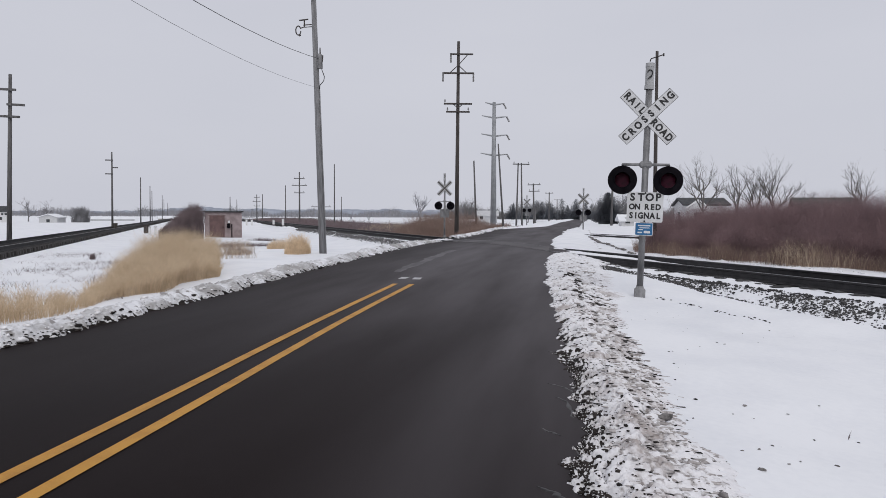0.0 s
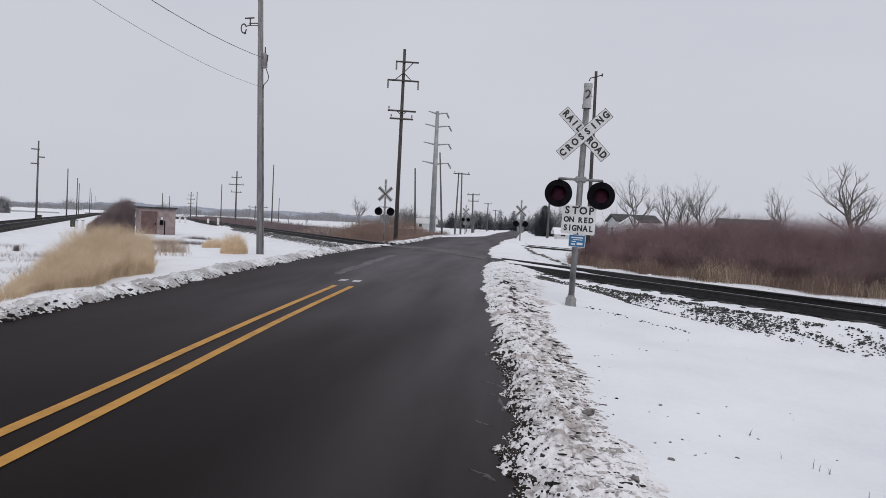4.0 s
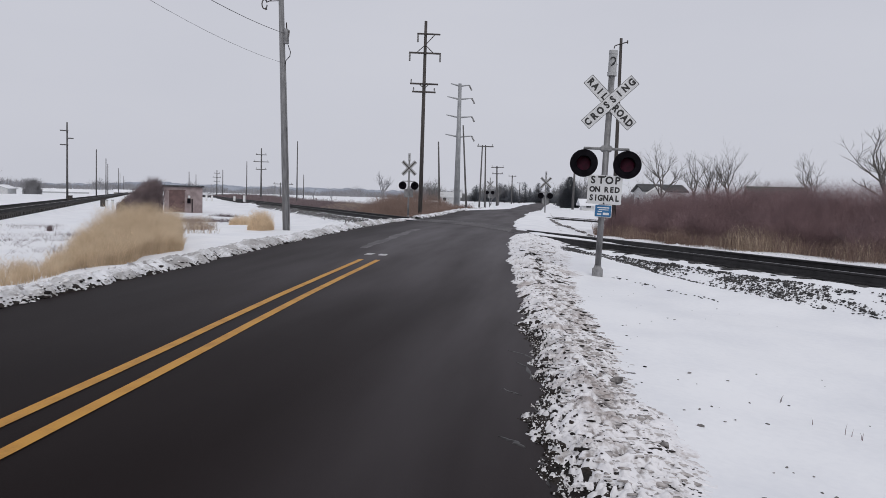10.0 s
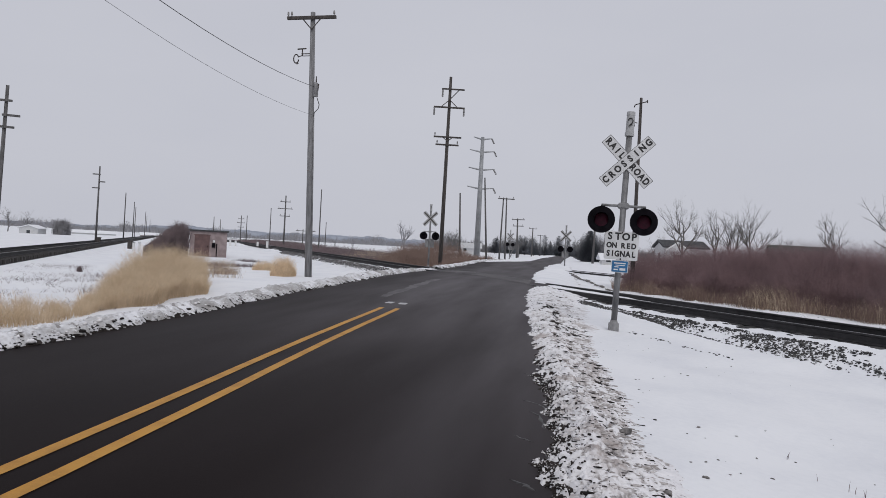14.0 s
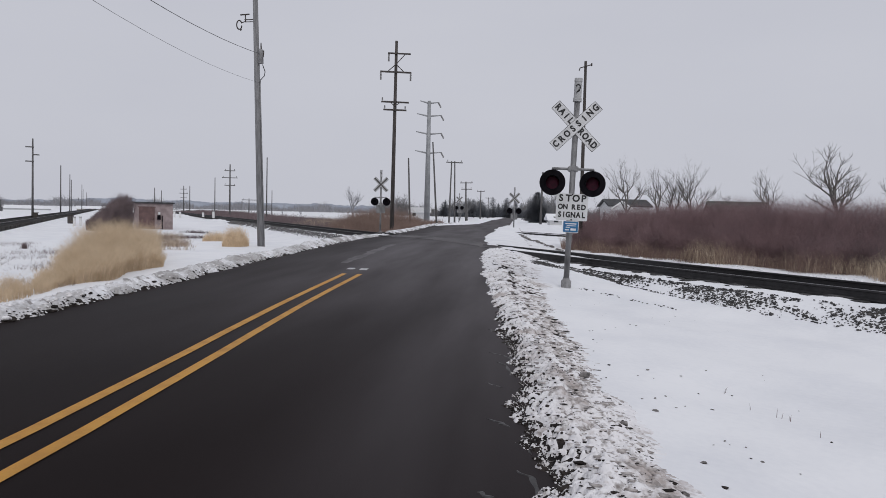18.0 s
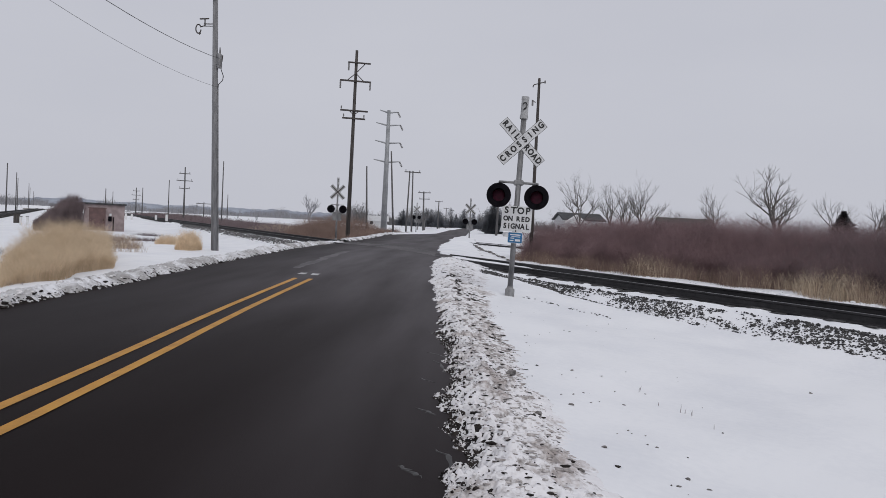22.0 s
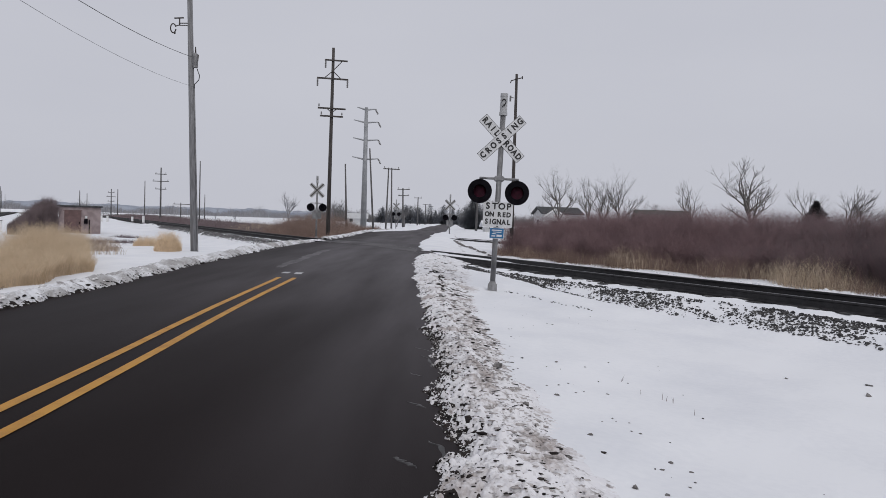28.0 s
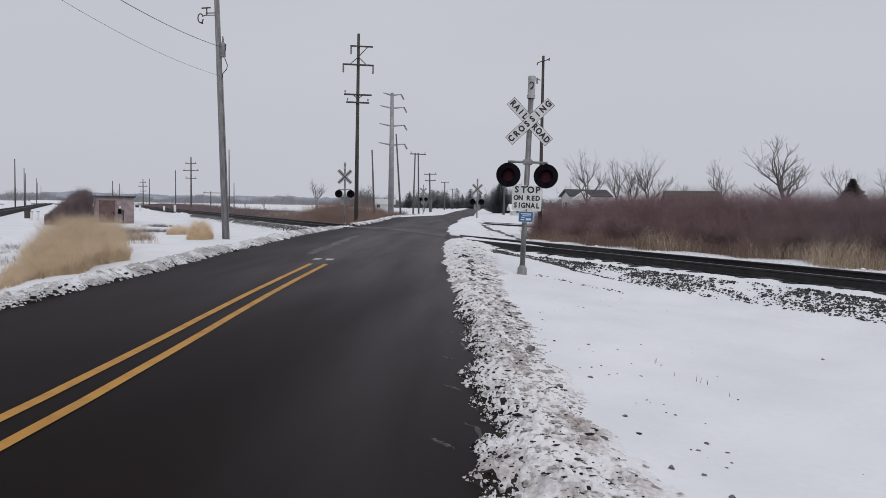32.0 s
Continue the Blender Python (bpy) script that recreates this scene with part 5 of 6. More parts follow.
def band(r, n, q0, q1, s0, s1):
    q, s = r.uniform(q0, q1, n), r.uniform(s0, s1, n)
    return AC[0] * q + AL[0] * s, AC[1] * q + AL[1] * s, q, s


r = np.random.default_rng(31)
# the thicket past the crossing track
x, y, q, s = band(r, 118000, 16.0, 21.5, -9, 24.5)
edge = 16.2 + 0.4 * np.sin(s * 0.7) + 0.3 * np.sin(s * 2.1 + 1)
ok = (q > edge) & (x > 2.2 + 0.25 * (y - 27) * (y > 27)) & (r.random(len(x)) < np.interp(q - edge, (0, 2, 5), (1, 0.8, 0.35)))
x, y, q, s, edge = x[ok], y[ok], q[ok], s[ok], edge[ok]
high = (0.85 + 0.95 * smooth01((q - edge) / 2.0) + 0.1 * np.sin(s * 0.55) + 0.06 * np.sin(s * 1.7 + q)) * r.uniform(0.66, 1.06, len(x)) + 0.36 * smooth01((11 - s) / 9)
high = (high + 0.14) * np.where(s > 21, 1 - 0.35 * smooth01((s - 21) / 4), 1)
thin = (0.002 + 0.0016 * r.random(len(x))) * np.interp(s, (0, 9), (0.95, 1.0))
dusky = r.random(len(x)) < 0.85 * smooth01((13 - s) / 9)
for few, mat, label in ((dusky, TWIG_DARK, "dense leafless dark mauve thicket along the railway"), (~dusky, TWIG, "dense leafless purple-brown thicket along the railway")):
    stuff("thicket", *thicket(r, rooted(x[few], y[few]), high[few], 0.45 * high[few], thin[few], 7, 0.3), mat, label, "brush")
x, y, q, s = band(r, 52000, 15.4, 18.0, -9, 23.5)
edge = 15.8 + 0.4 * np.sin(s * 0.7) + 0.3 * np.sin(s * 2.1 + 1)
lush = 1.2 * np.exp(-((s - 8.1) / 1.6) ** 2) + 0.5 * np.exp(-((s - 14) / 1.2) ** 2) + 0.35 * np.exp(-((s + 1.5) / 0.8) ** 2)
dense = 0.3 + np.interp(s, (-4, 3, 5, 9, 11), (0.7, 0.6, 0.4, 0.35, 0.5)) + 0.2 * (np.sin(s * 1.1 + 0.5) > 0.1) * (s > 4) + 0.5 * lush
ok = (q > edge - 0.25 * r.random(len(x))) & (r.random(len(x)) < dense) & (x > 2.0)
x, y, s, lush = x[ok], y[ok], s[ok], lush[ok]
high = r.uniform(0.15, 0.55, len(x)) * (0.8 + 0.25 * np.sin(s * 1.9) + 0.6 * lush + 0.3 * smooth01((s - 9) / 2) + 1.9 * smooth01((6 - s) / 4))
pale = r.random(len(x)) < np.clip(0.08 + 0.8 * lush, 0, 0.9)
for few, mat, label in ((~pale, TWIG_RED, "russet dead grass at the foot of the thicket"), (pale, STRAW, "dry straw-coloured grass at the foot of the thicket")):
    stuff("tall_grass", *thicket(r, rooted(x[few], y[few]), high[few], 0.4 * high[few], np.full(int(few.sum()), 0.0026), 2, 0.3), mat, label, "grass")
x, y, q, s = band(r, 900, 14.5, 15.6, -4, 23)
ok = (wave(s, q, 2.2) + r.normal(0, 0.4, len(x)) > 0) & (x > 1.8)
at = np.stack((x, y, ground_z(x, y) + 0.01), -1)[ok]
stuff("snow_clods", *lumps(r, at, np.exp(r.normal(-3.3, 0.4, len(at))), 0.45), SNOW, "scraps of snow caught in the grass by the track", "snow clods")

# reeds beside the road, with snow caught among them
n = 170000
deg, reach = r.uniform(29.9, 50, n), np.sqrt(r.uniform(12 ** 2, 30 ** 2, n))
x, y = 0.4 - np.sin(np.radians(deg)) * reach, -1.3 + np.cos(np.radians(deg)) * reach
d = np.interp(y, (5, 7, 9.2, 11, 13.2, 16.3, 18.3), (8.4, 8.7, 9.0, 9.4, 9.8, 10.4, 10.9)) + 0.15 * np.sin(y * 1.7)
back = np.interp(deg, (30, 33.5, 35.5, 37, 38.5, 40, 44, 48), (29, 29, 26, 22, 18.4, 16.4, 16.2, 17)) + 0.5 * np.sin(deg * 3.1)
ok = (-x > d) & (reach < back) & (deg > 30.3 + 0.5 * np.sin(reach * 1.3))
ok &= ((deg - 33.8) / 1.6) ** 2 + ((reach - 22.4) / 0.9) ** 2 > 1
ok &= r.random(n) < np.interp(-x - d, (0, 1.5, 4), (1, 0.8, 0.6)) * np.interp(deg, (38, 40, 42, 50), (1, 0.75, 0.55, 0.5)) * np.interp(back - reach, (0, 1.5), (0.25, 1))
x, y, deg, reach, front = x[ok], y[ok], deg[ok], reach[ok], (-x - d)[ok]
high = np.interp(deg, (29.9, 30.8, 33.2, 34.5, 36, 37.5, 39, 41, 43, 48), (0.7, 1.3, 1.45, 1.3, 1.0, 0.7, 0.55, 0.52, 0.62, 0.72)) * np.interp(front, (0, 1.5, 4), (0.55, 0.8, 1.0)) * r.uniform(0.6, 1.04, len(x))
v1, f1 = thicket(r, rooted(x, y), high, 0.45 * high, np.full(len(x), 0.0036), 2, 0.3)
stuff("reeds", v1, f1, REED, "tall dry tan reeds beside the road", "reeds")
for cx, cy, wide, tall, n in ((-13.75, 30.6, 0.62, 1.12, 1500), (-17.2, 35.9, 0.72, 0.7, 900)):
    a, k = r.uniform(0, 6.283, n), np.sqrt(r.random(n))
    x, y = cx + wide * k * np.cos(a), cy + 1.2 * wide * k * np.sin(a)
    high = tall * np.sqrt(1.04 - k ** 2) * r.uniform(0.6, 1.0, n)
    stuff("reeds", *thicket(r, rooted(x, y), high, 0.28 * high, np.full(n, 0.005), 3, 0.25), REED, "rounded clump of dry tan reeds near a pole", "reeds")
# thin weeds on the snow
x, y = inside(r, 15000, -26, -9.5, 8, 27)
ok = (wave(x, y, 1.1) + 0.6 * wave(y, x, 2.9) + r.normal(0, 0.35, len(x)) > 0.25) & (AC[0] * x + AC[1] * y > -6.7) & (0.4 - x > 0.75 * (y + 1.3))
x, y = x[ok], y[ok]
high = r.uniform(0.05, 0.2, len(x))
stuff("weeds", *thicket(r, rooted(x, y), high, 1.1 * high, np.full(len(x), 0.006), 2, 0.9), TWIG_DARK, "sparse dry weeds poking through the snow", "weeds")
x, y = -19.9 + r.normal(0, 0.045, 90), 23.9 + r.normal(0, 0.045, 90)
high = r.uniform(0.1, 0.3, 90)
stuff("weed_tuft", *thicket(r, rooted(x, y), high, 0.25 * high, np.full(90, 0.014), 4, 0.4), TWIG_DARK, "small dark tuft of weeds in the snow", "weeds")
# frosted weeds between the reeds and the hut
n = 3400
t, w = r.random(n), r.normal(0, 0.55, n)
x, y = -14.6 - 8.1 * t + w * (0.75 + 0.5 * t), 25.9 + 14.5 * t + 0.6 * w
ok = (wave(x, y, 1.9) + r.normal(0, 0.35, n) > -0.1) & (np.abs(w) < 1.0)
x, y = x[ok], y[ok]
high, grey = r.uniform(0.1, 0.42, len(x)), r.random(len(x)) < 0.5
for few, mat, label in ((grey, STRAW, "frosted pale weeds beside the reeds"), (~grey, TWIG_RED, "frosted brown weeds beside the reeds")):
    stuff("weeds", *thicket(r, rooted(x[few], y[few]), high[few], 0.6 * high[few], np.full(int(few.sum()), 0.006), 3, 0.5), mat, label, "weeds")
n = 900
k = r.integers(0, 3, n)
x, y = np.array((-23.9, -20.0, -21.3))[k] + r.normal(0, 0.55, n), np.array((47.3, 38.4, 36.9))[k] + r.normal(0, 0.35, n)
high = r.uniform(0.08, 0.28, n)
stuff("weeds", *thicket(r, rooted(x, y), high, 0.8 * high, np.full(n, 0.009), 2, 0.6), TWIG_DARK, "low dark weeds in front of the hut", "weeds")
# the dark bush by the hut
x, y = inside(r, 26000, -36.5, -28.5, 45.0, 52.0)
ok = ((x + 30.75) / np.where(x < -30.75, 2.2, 0.55)) ** 2 + ((y - 48.2) / 2.0) ** 2 < 1
x, y = x[ok], y[ok]
lean = 0.848 * x + 0.53 * y
high = np.interp(lean, (-3.2, -2.3, -1.4, -0.6, -0.1, 0.5, 0.9), (0.3, 1.0, 1.75, 2.45, 2.8, 2.5, 2.0)) * r.uniform(0.72, 1.0, len(x))
stuff("bush", *thicket(r, rooted(x, y), high, 0.14 * high, np.full(len(x), 0.014), 5, 0.22), TWIG_DARK, "dense dark mauve leafless bush beside the hut", "bush")
# russet brush past the crossing
x, y = inside(r, 44000, -27, -7.0, 38, 76)
q = AC[0] * x + AC[1] * y
ok = (q > 14.4) & (x < centre(y) - HALF - 1.0) & ((q < 23.3) | ((q > 26.8) & (q < 33.5) & (x > -17)))
x, y, q = x[ok], y[ok], q[ok]
high = (0.55 + 0.55 * smooth01((q - 14.6) / 3)) * (1 + 0.2 * np.sin(x * 0.8) + 0.12 * np.sin(y * 0.9)) * np.interp(x, (-27, -18, -13.5, -11.5, -9, -7.8), (0.6, 0.95, 1.65, 1.5, 0.85, 0.55)) * r.uniform(0.7, 1.1, len(x))
kind = np.clip((x + 21) / 6, 0.0, 1.0) + r.normal(0, 0.18, len(x))
for few, mat, label in ((kind > 0.55, TWIG_RED, "low russet leafless brush past the crossing"), ((kind <= 0.55) & (r.random(len(x)) < 0.4), STRAW, "low tan grass along the railway"), (kind <= 0.2, TWIG_DARK, "low dark brush along the railway")):
    stuff("brush", *thicket(r, rooted(x[few], y[few]), high[few], 0.35 * high[few], np.full(int(few.sum()), 0.009), 3, 0.45), mat, label, "brush")
# scrub along the railway towards the horizon
x, y, q, s = band(r, 12000, 14.8, 23, 55, 240)
high = r.uniform(0.4, 1.1, len(x))
stuff("scrub", *thicket(r, rooted(x, y), high, 0.35 * high, np.full(len(x), 0.03), 2, 0.5), TWIG_DARK, "low dark scrub along the receding railway", "scrub")
x, y, q, s = band(r, 3800, -13.5, -10.3, 4, 42)
high, dark = r.uniform(0.35, 1.1, len(x)), r.random(len(x)) < 0.3
for few, mat, label in ((dark, TWIG, "straggling brown scrub past the far track"), (~dark, STRAW, "frosted tall grass past the far track")):
    stuff("scrub", *thicket(r, rooted(x[few], y[few]), high[few], 0.4 * high[few], np.full(int(few.sum()), 0.007), 3, 0.4), mat, label, "scrub")
# a broken row of stones beside the signal
n = 70
t = r.random(n)
x, y = 1.5 + 1.5 * t + r.normal(0, 0.05, n), 12.05 - 1.75 * t + r.normal(0, 0.07, n)
ok = np.sin(t * 21) + r.normal(0, 0.4, n) > -0.1
x, y = x[ok], y[ok]
stuff("ballast_stones", *lumps(r, np.stack((x, y, ground_z(x, y) + 0.004), -1), np.exp(r.normal(-3.95, 0.3, len(x))), 0.5), STONE, "a few dark stones strewn on the snow", "stones")
# soil along the edge of the snow past the crossing
n = 420
t = r.random(n)
x, y = np.interp(t, (0, 0.35, 0.6, 0.8, 1), (0.15, 0.55, 0.96, 1.46, 1.9)) + r.normal(0, 0.05, n), np.interp(t, (0, 0.35, 0.6, 0.8, 1), (42.5, 35.7, 31.2, 27.8, 25.6)) + r.normal(0, 0.25, n)
ok = np.sin(t * 34) + r.normal(0, 0.6, n) > -0.5
x, y = x[ok], y[ok]
stuff("soil_clumps", *lumps(r, np.stack((x, y, ground_z(x, y) + 0.045), -1), np.exp(r.normal(-3.2, 0.35, len(x))), 0.45), CLUMP, "frozen soil along the edge of the snow", "soil")
# lone blades and specks on the near snow
x, y = np.array((2.36, 2.38, 2.43, 2.6, 2.63, 2.68, 2.69, 2.73)), np.array((4.61, 4.65, 4.04, 3.87, 3.83, 3.77, 3.8, 3.28))
high = r.uniform(0.06, 0.11, len(x))
stuff("grass_blades", *stalks(r, rooted(x, y, 0.01), high, 0.25 * high, np.full(len(x), 0.0034))[:2], TWIG_DARK, "single dry grass blades in the snow", "grass")
x, y = inside(r, 340, 0.9, 6.5, -0.5, 11.0)
ok = (AC[0] * x + AC[1] * y < 9.6) & (r.random(len(x)) < np.exp(-(x - 0.9) / 0.9))
x, y = x[ok], y[ok]
at = np.stack((x, y, ground_z(x, y) + 0.002), -1)
stuff("snow_specks", *lumps(r, at, np.exp(r.normal(-4.75, 0.5, len(at))), 0.4), DIRT, "dark specks of grit on the snow", "grit")
# crumbs thrown past the ridge's outer foot
n = 64
y = r.uniform(0.2, 5.5, n)
x = centre(y) + HALF + np.interp(y, (0, 3, 7), (1.75, 1.45, 1.25)) + r.normal(0, 0.13, n)
ok = np.sin(y * 5.3) + r.normal(0, 0.5, n) > 0.1
x, y = x[ok], y[ok]
at = np.stack((x, y, ground_z(x, y) + 0.003), -1)
stuff("soil_crumbs", *lumps(r, at, np.exp(r.normal(-4.35, 0.35, len(at))), 0.4), CLUMP, "grey crumbs of frozen soil on the snow", "soil")
# single jagged frozen clumps
for cx, cy, size in ((0.94, 4.08, 0.06), (1.11, 2.7, 0.05), (1.3, 1.57, 0.028), (1.89, 0.76, 0.026), (1.84, 1.09, 0.02), (1.65, 1.15, 0.022), (1.48, 3.45, 0.024), (1.57, 2.23, 0.022), (3.24, 0.91, 0.024), (5.35, 5.07, 0.04), (5.04, 4.54, 0.04), (4.55, 5.41, 0.03)):
    at = np.array(((cx, cy, float(ground_z(cx, cy)) + (0.07 if cx < 1.2 else 0.004)),))
    v, f = lumps(r, at, np.array((size,)), 0.5)
    v = v + r.normal(0, size * 0.22, v.shape)
    tagged(new("frozen_clump", tri_mesh("frozen_clump", v, f, CLUMP)), "grey frozen clump of snow and soil", "clump")


# ---- trees ----
def bare_tree(x, y, z, high, wide, seed, label, levels=6, mat=None, trunk_r=None, fork=0.27):
    """A leafless tree: a tapered trunk, and a crown of forking limbs and fine twigs."""
    rr = random.Random(seed)
    t = thing("tree", pose(x, y, z), label, "tree", "bare trees")
    r0 = trunk_r or high * 0.013
    meshes = ([], []), ([], [])

    def limb(p, q, ra, rb, n, which):
        v, f = meshes[which]
        way = (q - p).normalized()
        a = way.orthogonal().normalized()
        b = way.cross(a)
        k = len(v)
        for c, rad in ((p, ra), (q, rb)):
            for i in range(n):
                w = 6.283 * i / n
                v.append(c + a * (rad * math.cos(w)) + b * (rad * math.sin(w)))
        for i in range(n):
            m = (i + 1) % n
            f.append((k + i, k + m, k + n + m, k + n + i))

    def grow(p, way, length, rad, level):
        n = 7 if level < 2 else (5 if level < 3 else 3)
        pts = [p]
        for i in range(3):
            way = (way + Vector((rr.uniform(-1, 1), rr.uniform(-1, 1), rr.uniform(-0.5, 0.7))) * (0.1 if level == 0 else 0.24)).normalized()
            pts.append(pts[-1] + way * length / 3)
        for i in range(3):
            limb(pts[i], pts[i + 1], rad * (1 - 0.12 * i), rad * (1 - 0.12 * (i + 1)), n, min(level, 1))
        if level >= levels:
            return
        kids = rr.choice((3, 4, 5)) if level < 2 else rr.choice((2, 3, 3))
        for i in range(kids):
            a = rr.uniform(0, 6.283)
            tilt = rr.uniform(0.5, 1.35) * wide * (0.35 if i == 0 else 1)
            nw = (way + Vector((math.cos(a), math.sin(a), 0)) * tilt + Vector((0, 0, 0.1))).normalized()
            start = pts[3] if i == 0 else pts[1].lerp(pts[3], 0.3 + 0.7 * rr.random()) if level == 0 else pts[1].lerp(pts[3], rr.random())
            grow(start, nw, length * rr.uniform(0.5, 0.86), rad * rr.uniform(0.45, 0.66), level + 1)

    grow(Vector((0, 0, -0.1)), Vector((rr.uniform(-0.06, 0.06), rr.uniform(-0.06, 0.06), 1)).normalized(), high * fork, r0, 0)
    scale = high / max(v.z for v in meshes[1][0])
    for name, (v, f) in zip(("trunk", "crown"), meshes):
        ob = new(name, mesh_of(name, [c * scale for c in v], f, mat or BARK))
        ob.parent = t
    return t


def conifer(x, y, z, high, wide, seed, label, clumps=900, column=False, mat=None):
    """A dark evergreen: trunk, and a crown of small drooping needle clumps."""
    t = thing("evergreen_tree", pose(x, y, z), label, "evergreen", "evergreens")
    rr = np.random.default_rng(seed)
    part("trunk", rod(bmesh.new(), (0, 0, -0.1), (0, 0, high * 0.92), high * 0.02, 0.02, 7), BARK, t)
    h = rr.random(clumps) ** 1.25
    prof = (1 - h) ** (0.55 if column else 1.15) * np.minimum(1, h * 7 + 0.45)
    a = rr.uniform(0, 6.283, clumps)
    rad = wide * 0.5 * prof * rr.uniform(0.2, 1.12, clumps) * (0.78 + 0.5 * np.sin(a * 3 + h * 31) * np.sin(h * 47 + seed))
    at = np.stack((np.cos(a) * rad, np.sin(a) * rad, 0.06 * high + h * high * 0.94), -1)
    n = len(at)
    out = np.stack((np.cos(a), np.sin(a), rr.uniform(-0.5, 0.35, n)), -1)
    size = wide * rr.uniform(0.03, 0.075, n) * (1.15 - 0.8 * h)
    side = np.stack((-np.sin(a), np.cos(a), np.zeros(n)), -1)
    v = np.stack((at, at + out * size[:, None] + side * (size * 0.4)[:, None], at + out * (size * 1.15)[:, None] + np.array((0, 0, 0.3)) * size[:, None], at + out * size[:, None] - side * (size * 0.4)[:, None]), 1).reshape(-1, 3)
    k = (np.arange(n) * 4)[:, None]
    f = np.concatenate((k + (0, 1, 2), k + (0, 2, 3), k + (0, 3, 1)))
    ob = new("crown", tri_mesh("crown", v, f, mat or NEEDLES))
    ob.parent = t
    return t


def at_dir(deg, dist, eye=(0.4, -1.3)):
    return eye[0] + math.sin(radians(deg)) * dist, eye[1] + math.cos(radians(deg)) * dist


for deg, dist, high, wide, seed, lab in (
        (8.2, 75, 7.9, 0.75, 1, "bare tree in front of a house, above the thicket"),
        (10.6, 72, 6.3, 0.6, 2, "slender bare tree above the thicket"),
        (11.7, 74, 6.6, 0.6, 12, "slender bare tree above the thicket"),
        (13.2, 70, 7.2, 0.62, 3, "bushy bare tree above the thicket"),
        (18.9, 55, 5.3, 0.7, 14, "small bare tree behind the thicket"),
        (23.9, 42, 5.7, 1.0, 8, "spreading bare tree above the thicket"),
        (27.6, 34, 3.8, 0.8, 6, "ragged bare tree in the thicket"),
        (30.0, 34, 3.5, 0.7, 16, "ragged bare sapling in the thicket"),
        (15.5, 110, 5.6, 0.9, 7, "faint distant bare tree past the thicket"),
        (33.5, 32, 2.7, 0.9, 9, "low bare tree behind the thicket"),
        (40.5, 28, 3.3, 0.9, 10, "low bare tree behind the thicket")):
    x, y = at_dir(deg, dist)
    bare_tree(x, y, planted(x, y), high, wide, seed, lab, trunk_r=0.16 if high == 5.7 else high * 0.018, fork=0.32 if high == 5.7 else 0.3)
for x, y, high, seed in ((-28.7, 115, 6.0, 21), (-19.6, 107, 3.4, 22), (-156.6, 168.2, 7.3, 23), (-150.4, 168.2, 7.2, 24), (4.5, 118, 6.2, 25), (0.8, 122, 5.4, 26), (-13.5, 150, 4.5, 27), (-11.0, 140, 5.0, 28), (-50, 140, 2.8, 29), (-42, 128, 2.4, 30)):
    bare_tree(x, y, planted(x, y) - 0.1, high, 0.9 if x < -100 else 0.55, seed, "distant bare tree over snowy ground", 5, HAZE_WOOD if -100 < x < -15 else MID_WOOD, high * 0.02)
x, y = at_dir(38.9, 19.8)
conifer(x, y, planted(x, y), 2.72, 3.2, 41, "dark ragged cedar among the thicket", 6000)
x, y = at_dir(28.2, 33)
conifer(x, y, planted(x, y), 2.78, 3.8, 42, "small dark cedar behind the thicket", 4600)
conifer(2.35, 100.0, 0.3, 4.6, 4.4, 43, "broad dark cedar beside the road", 9000, True, HAZE_NEEDLES)
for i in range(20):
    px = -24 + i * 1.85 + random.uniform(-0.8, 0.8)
    conifer(px * 1.0, 205 + random.uniform(-12, 22), 0.5, random.uniform(4.0, 6.4), random.uniform(4.0, 5.6), 50 + i, "dark spruce in a distant row", 2600, i % 3 > 0, HAZE_NEEDLES)

# far woods and hills
r = np.random.default_rng(77)


def woods(name, n, deg0, deg1, d0, d1, h0, h1, thick, mat, label):
    deg, dist = np.radians(r.uniform(deg0, deg1, n)), r.uniform(d0, d1, n)
    x, y = np.sin(deg) * dist, np.cos(deg) * dist
    high = r.uniform(h0, h1, n) * (0.8 + 0.25 * np.sin(deg * 60) + 0.15 * np.sin(deg * 171))
    return stuff(name, *thicket(r, np.stack((x, y, np.full(n, 0.2)), -1), high, 0.3 * high, np.full(n, thick), 3, 0.5), mat, label, "woods")


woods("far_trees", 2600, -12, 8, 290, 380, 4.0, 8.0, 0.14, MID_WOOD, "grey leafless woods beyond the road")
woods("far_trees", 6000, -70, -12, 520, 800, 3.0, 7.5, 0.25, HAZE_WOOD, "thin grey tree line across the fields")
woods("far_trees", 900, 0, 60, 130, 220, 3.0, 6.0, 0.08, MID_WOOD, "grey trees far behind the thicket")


def ridge(name, deg0, deg1, dist, high, seed):
    v, f, n = [], [], 160
    for i in range(n + 1):
        a = radians(deg0 + (deg1 - deg0) * i / n)
        fade = min(1.0, 6 * i / n, 6 * (n - i) / n)
        h = high * fade * (0.65 + 0.35 * noise.noise((i * 0.06, seed, 0)) + 0.12 * noise.noise((i * 0.4, seed, 2)) + 0.06 * noise.noise((i * 1.7, seed, 4)))
        for k, (dd, hh) in enumerate(((0, -3), (0, h * 0.7), (60, h), (260, -3))):
            v.append((math.sin(a) * (dist + dd), math.cos(a) * (dist + dd), hh))
    for i in range(n):
        for k in range(3):
            a = i * 4 + k
            f.append((a, a + 4, a + 5, a + 1))
    return tagged(new(name, mesh_of(name, v, f, HAZY_HILLS)), "low wooded hills hazed blue-grey on the horizon", "hills", kind="structure")


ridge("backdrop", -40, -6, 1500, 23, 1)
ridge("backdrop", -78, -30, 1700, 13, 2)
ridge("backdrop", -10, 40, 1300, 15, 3)


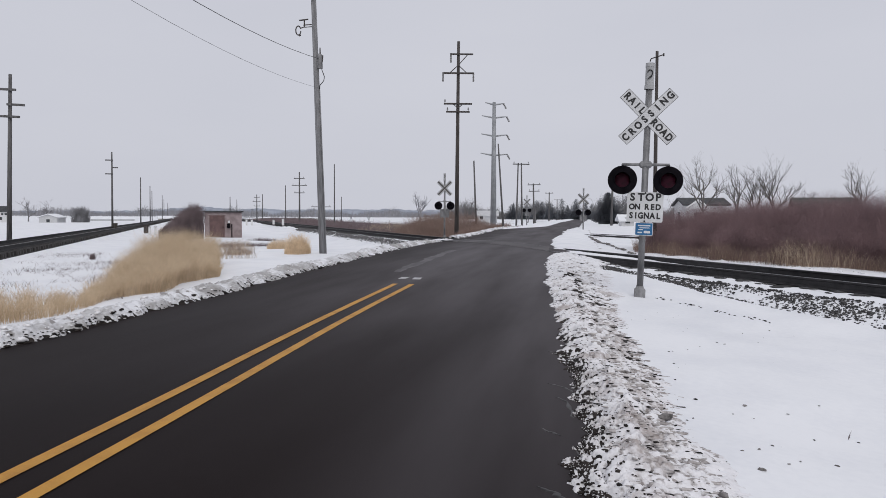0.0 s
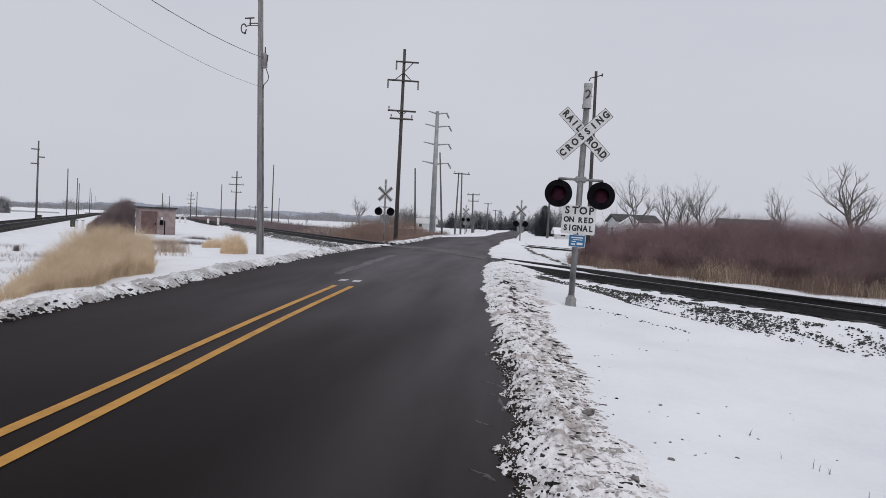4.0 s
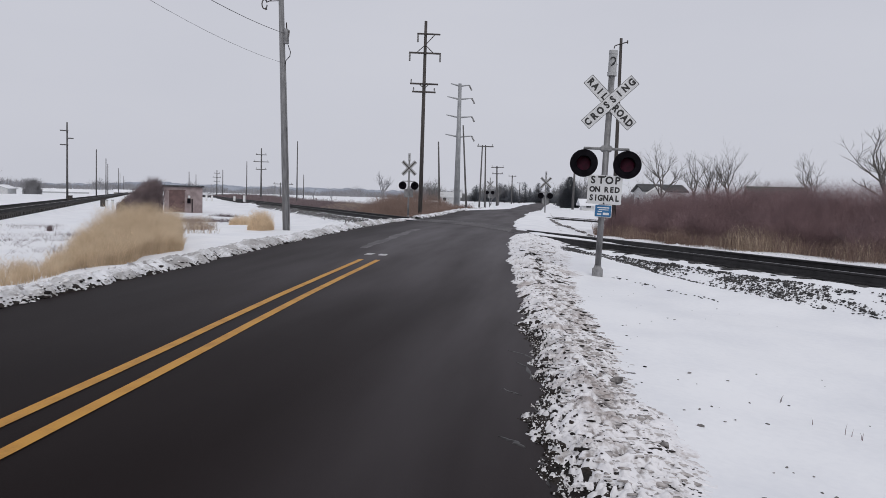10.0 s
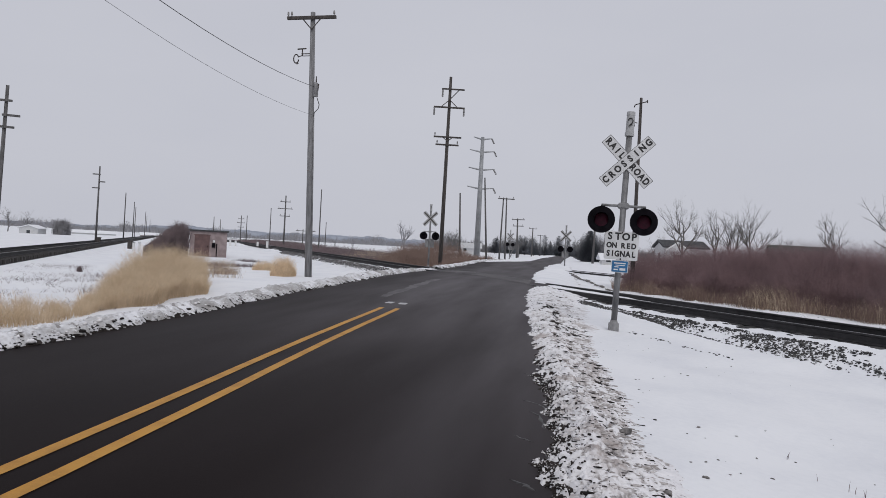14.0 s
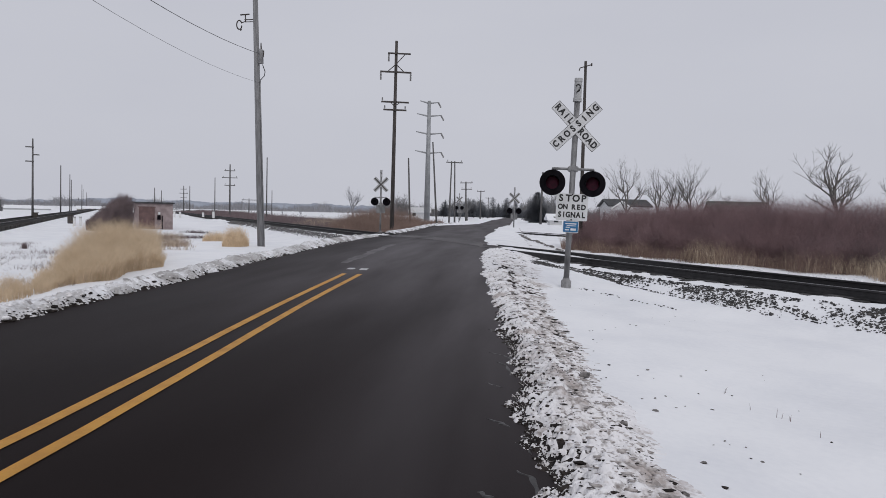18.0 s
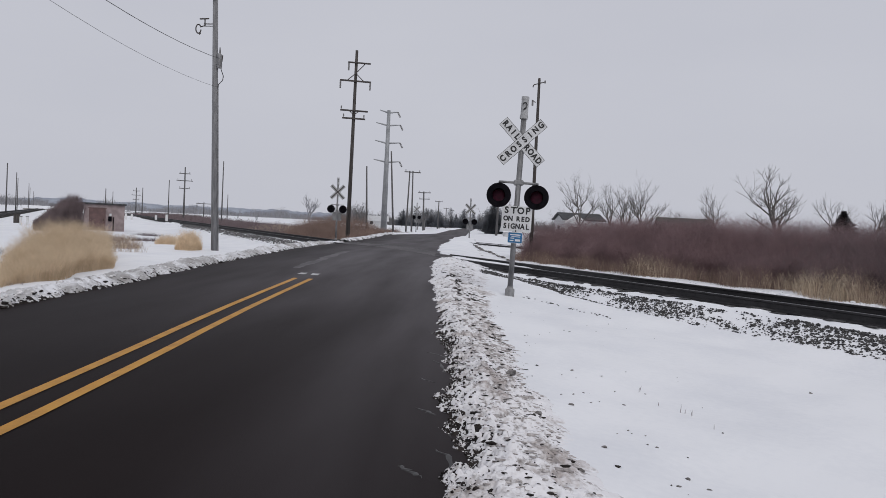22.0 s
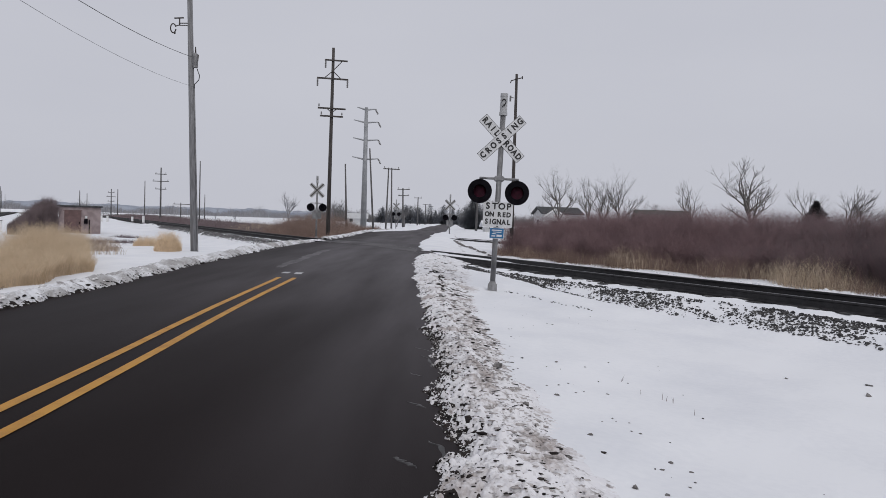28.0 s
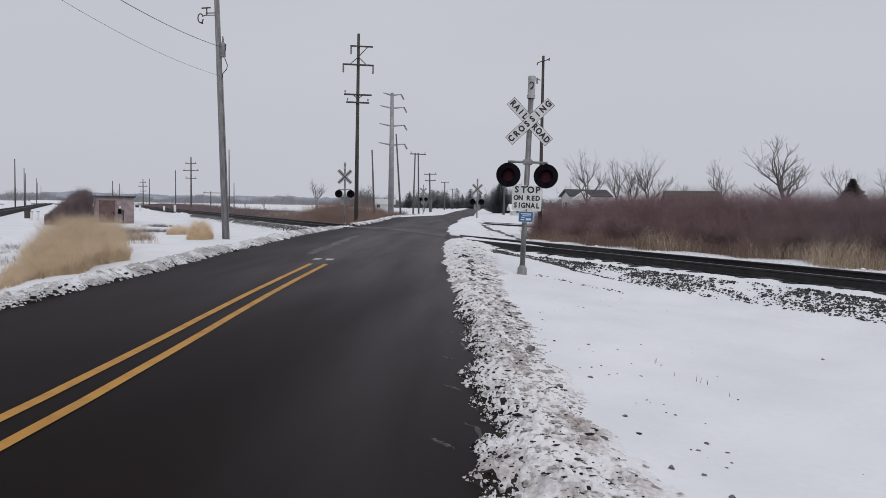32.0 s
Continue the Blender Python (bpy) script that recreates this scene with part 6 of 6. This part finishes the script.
# ---- buildings ----
def house(name, m, w, d, wall_h, ridge_h, wall, roof, label, windows=(), snow_roof=False):
    """A gabled building, ridge along x, with its roof slabs, windows and door."""
    h = thing(name, m, label, "house" if name == "house" else "building", "buildings")
    bm = slab(bmesh.new(), ((-d / 2, -0.3), (d / 2, -0.3), (d / 2, wall_h), (0, ridge_h), (-d / 2, wall_h)), -w / 2, w / 2)
    bm.transform(Matrix.Rotation(radians(90), 4, "Z"))
    part("wall", bm, wall, h)
    for k in (-1, 1):
        over = 0.35
        sl = (ridge_h - wall_h) / (d / 2)
        bm = bmesh.new()
        y1, z1 = k * (d / 2 + over), wall_h - sl * over
        pts = [(0, ridge_h + 0.02), (y1, z1 + 0.02), (y1, z1 + 0.2), (0, ridge_h + 0.2)]
        f0 = [bm.verts.new((-w / 2 - over, py, pz)) for py, pz in pts]
        f1 = [bm.verts.new((w / 2 + over, py, pz)) for py, pz in pts]
        bm.faces.new(f0)
        bm.faces.new(f1[::-1])
        for i in range(4):
            j = (i + 1) % 4
            bm.faces.new((f0[i], f0[j], f1[j], f1[i]))
        bmesh.ops.recalc_face_normals(bm, faces=bm.faces[:])
        part("roof", bm, roof, h, "snow-covered roof slope" if snow_roof else "")
    for x, z, ww, hh, face in windows:
        win = bmesh.new()
        if face == "front":
            block(win, (x - ww / 2 - 0.08, -d / 2 - 0.05, z - 0.08), (x + ww / 2 + 0.08, -d / 2 - 0.003, z + hh + 0.08))
            wo = part("window", win, POST_WHITE, h)
            part("pane", block(bmesh.new(), (x - ww / 2, -d / 2 - 0.07, z), (x + ww / 2, -d / 2 - 0.053, z + hh)), GLASS, wo)
        else:
            block(win, (-w / 2 - 0.05, x - ww / 2 - 0.08, z - 0.08), (-w / 2 - 0.003, x + ww / 2 + 0.08, z + hh + 0.08))
            wo = part("window", win, POST_WHITE, h)
            part("pane", block(bmesh.new(), (-w / 2 - 0.07, x - ww / 2, z), (-w / 2 - 0.053, x + ww / 2, z + hh)), GLASS, wo)
    return h


home = house("house", pose(13.3, 90.5, -0.25, 0, 0, 8), 5.0, 5.0, 3.2, 3.95, GREY_SIDING, ROOF_DARK, "pale grey house with dark shingle roof behind the thicket", ((-1.0, 1.2, 0.9, 1.1, "front"), (1.0, 1.2, 0.9, 1.1, "front"), (0, 1.3, 1.0, 1.1, "side")))
for a, b in ((-2.5, -1.1), (0.3, -1.1)):
    bm = bmesh.new()
    rod(bm, (a, -3.0, 2.82), (b, -3.0, 3.8), 0.1, n=6)
    part("barge_board", bm, POST_WHITE, home, "white snow-edged barge board")
bm = slab(bmesh.new(), ((-2.3, 2.7), (0.1, 2.7), (-1.1, 3.7)), -2.95, -0.3)
part("gable", bm, GREY_SIDING, home)
house("shed", pose(19.9, 65.3, -0.3, 0, 0, -6), 4.4, 4.0, 2.5, 3.35, TAN_SIDING, ROOF_GREEN, "long low shed with a dull green roof", ((-1, 1.0, 0.8, 0.8, "front"), (1, 1.0, 0.8, 0.8, "front")))
house("shed", pose(3.8, 76.0, 0.2, 0, 0, 8), 1.3, 1.6, 0.95, 1.35, SIDING, SNOW, "small white shed with snow on its roof", ((0, 0.6, 0.5, 0.6, "front"),), True)
house("house", pose(-147.9, 150, -0.95, 0, 0, 42), 3.7, 3.6, 3.15, 4.25, SIDING, ROOF_DARK, "distant white two-storey farmhouse with a dark roof", ((-1.2, 2.15, 0.5, 0.5, "front"), (0.35, 2.15, 0.5, 0.5, "front"), (1.1, 2.15, 0.5, 0.5, "front"), (0.0, 0.9, 0.6, 0.8, "front")))
house("shed", pose(-152.6, 148.5, -0.95, 0, 0, 42), 3.0, 3.0, 1.6, 2.3, SIDING, SNOW, "low white wing beside the farmhouse", ((0.0, 0.6, 0.5, 0.5, "front"),), True)
house("barn", pose(-135.2, 153, -1.2, 0, 0, 115), 7.0, 4.2, 1.9, 2.6, GREY_SIDING, SNOW, "low grey barn under snow with bare trees behind", ((0.0, 0.6, 0.8, 0.8, "side"),), True)
house("shed", pose(-158, 205, -0.7, 0, 0, 40), 14, 6, 0.6, 1.3, GREY_SIDING, SNOW, "long distant building under snow", (), True)
house("shed", pose(-150, 230, -0.7, 0, 0, 36), 12, 6, 0.8, 1.6, TAN_SIDING, SNOW, "distant tan building under snow", (), True)
house("house", pose(-22, 148, 0.3, 0, 0, 8), 4.2, 4.5, 1.3, 2.2, GREY_SIDING, GREY_SIDING, "distant pale grey house beside the road", ((-1.2, 0.5, 0.7, 0.8, "front"), (1.2, 0.5, 0.7, 0.8, "front")))
x, y = inside(r, 700, -130, -124.5, 150, 155)
x, y = -131 + (x + 127.3) * 0.62, 158 + (y - 152.5) * 0.62
high = 4.2 * np.sqrt(np.maximum(0.1, 1 - ((x + 131) / 1.9) ** 2)) * r.uniform(0.7, 1, len(x))
stuff("bush", *thicket(r, rooted(x, y), high, 0.3 * high, np.full(len(x), 0.05), 3, 0.4), HAZE_WOOD, "dense leafless bush in the farmyard", "bush")
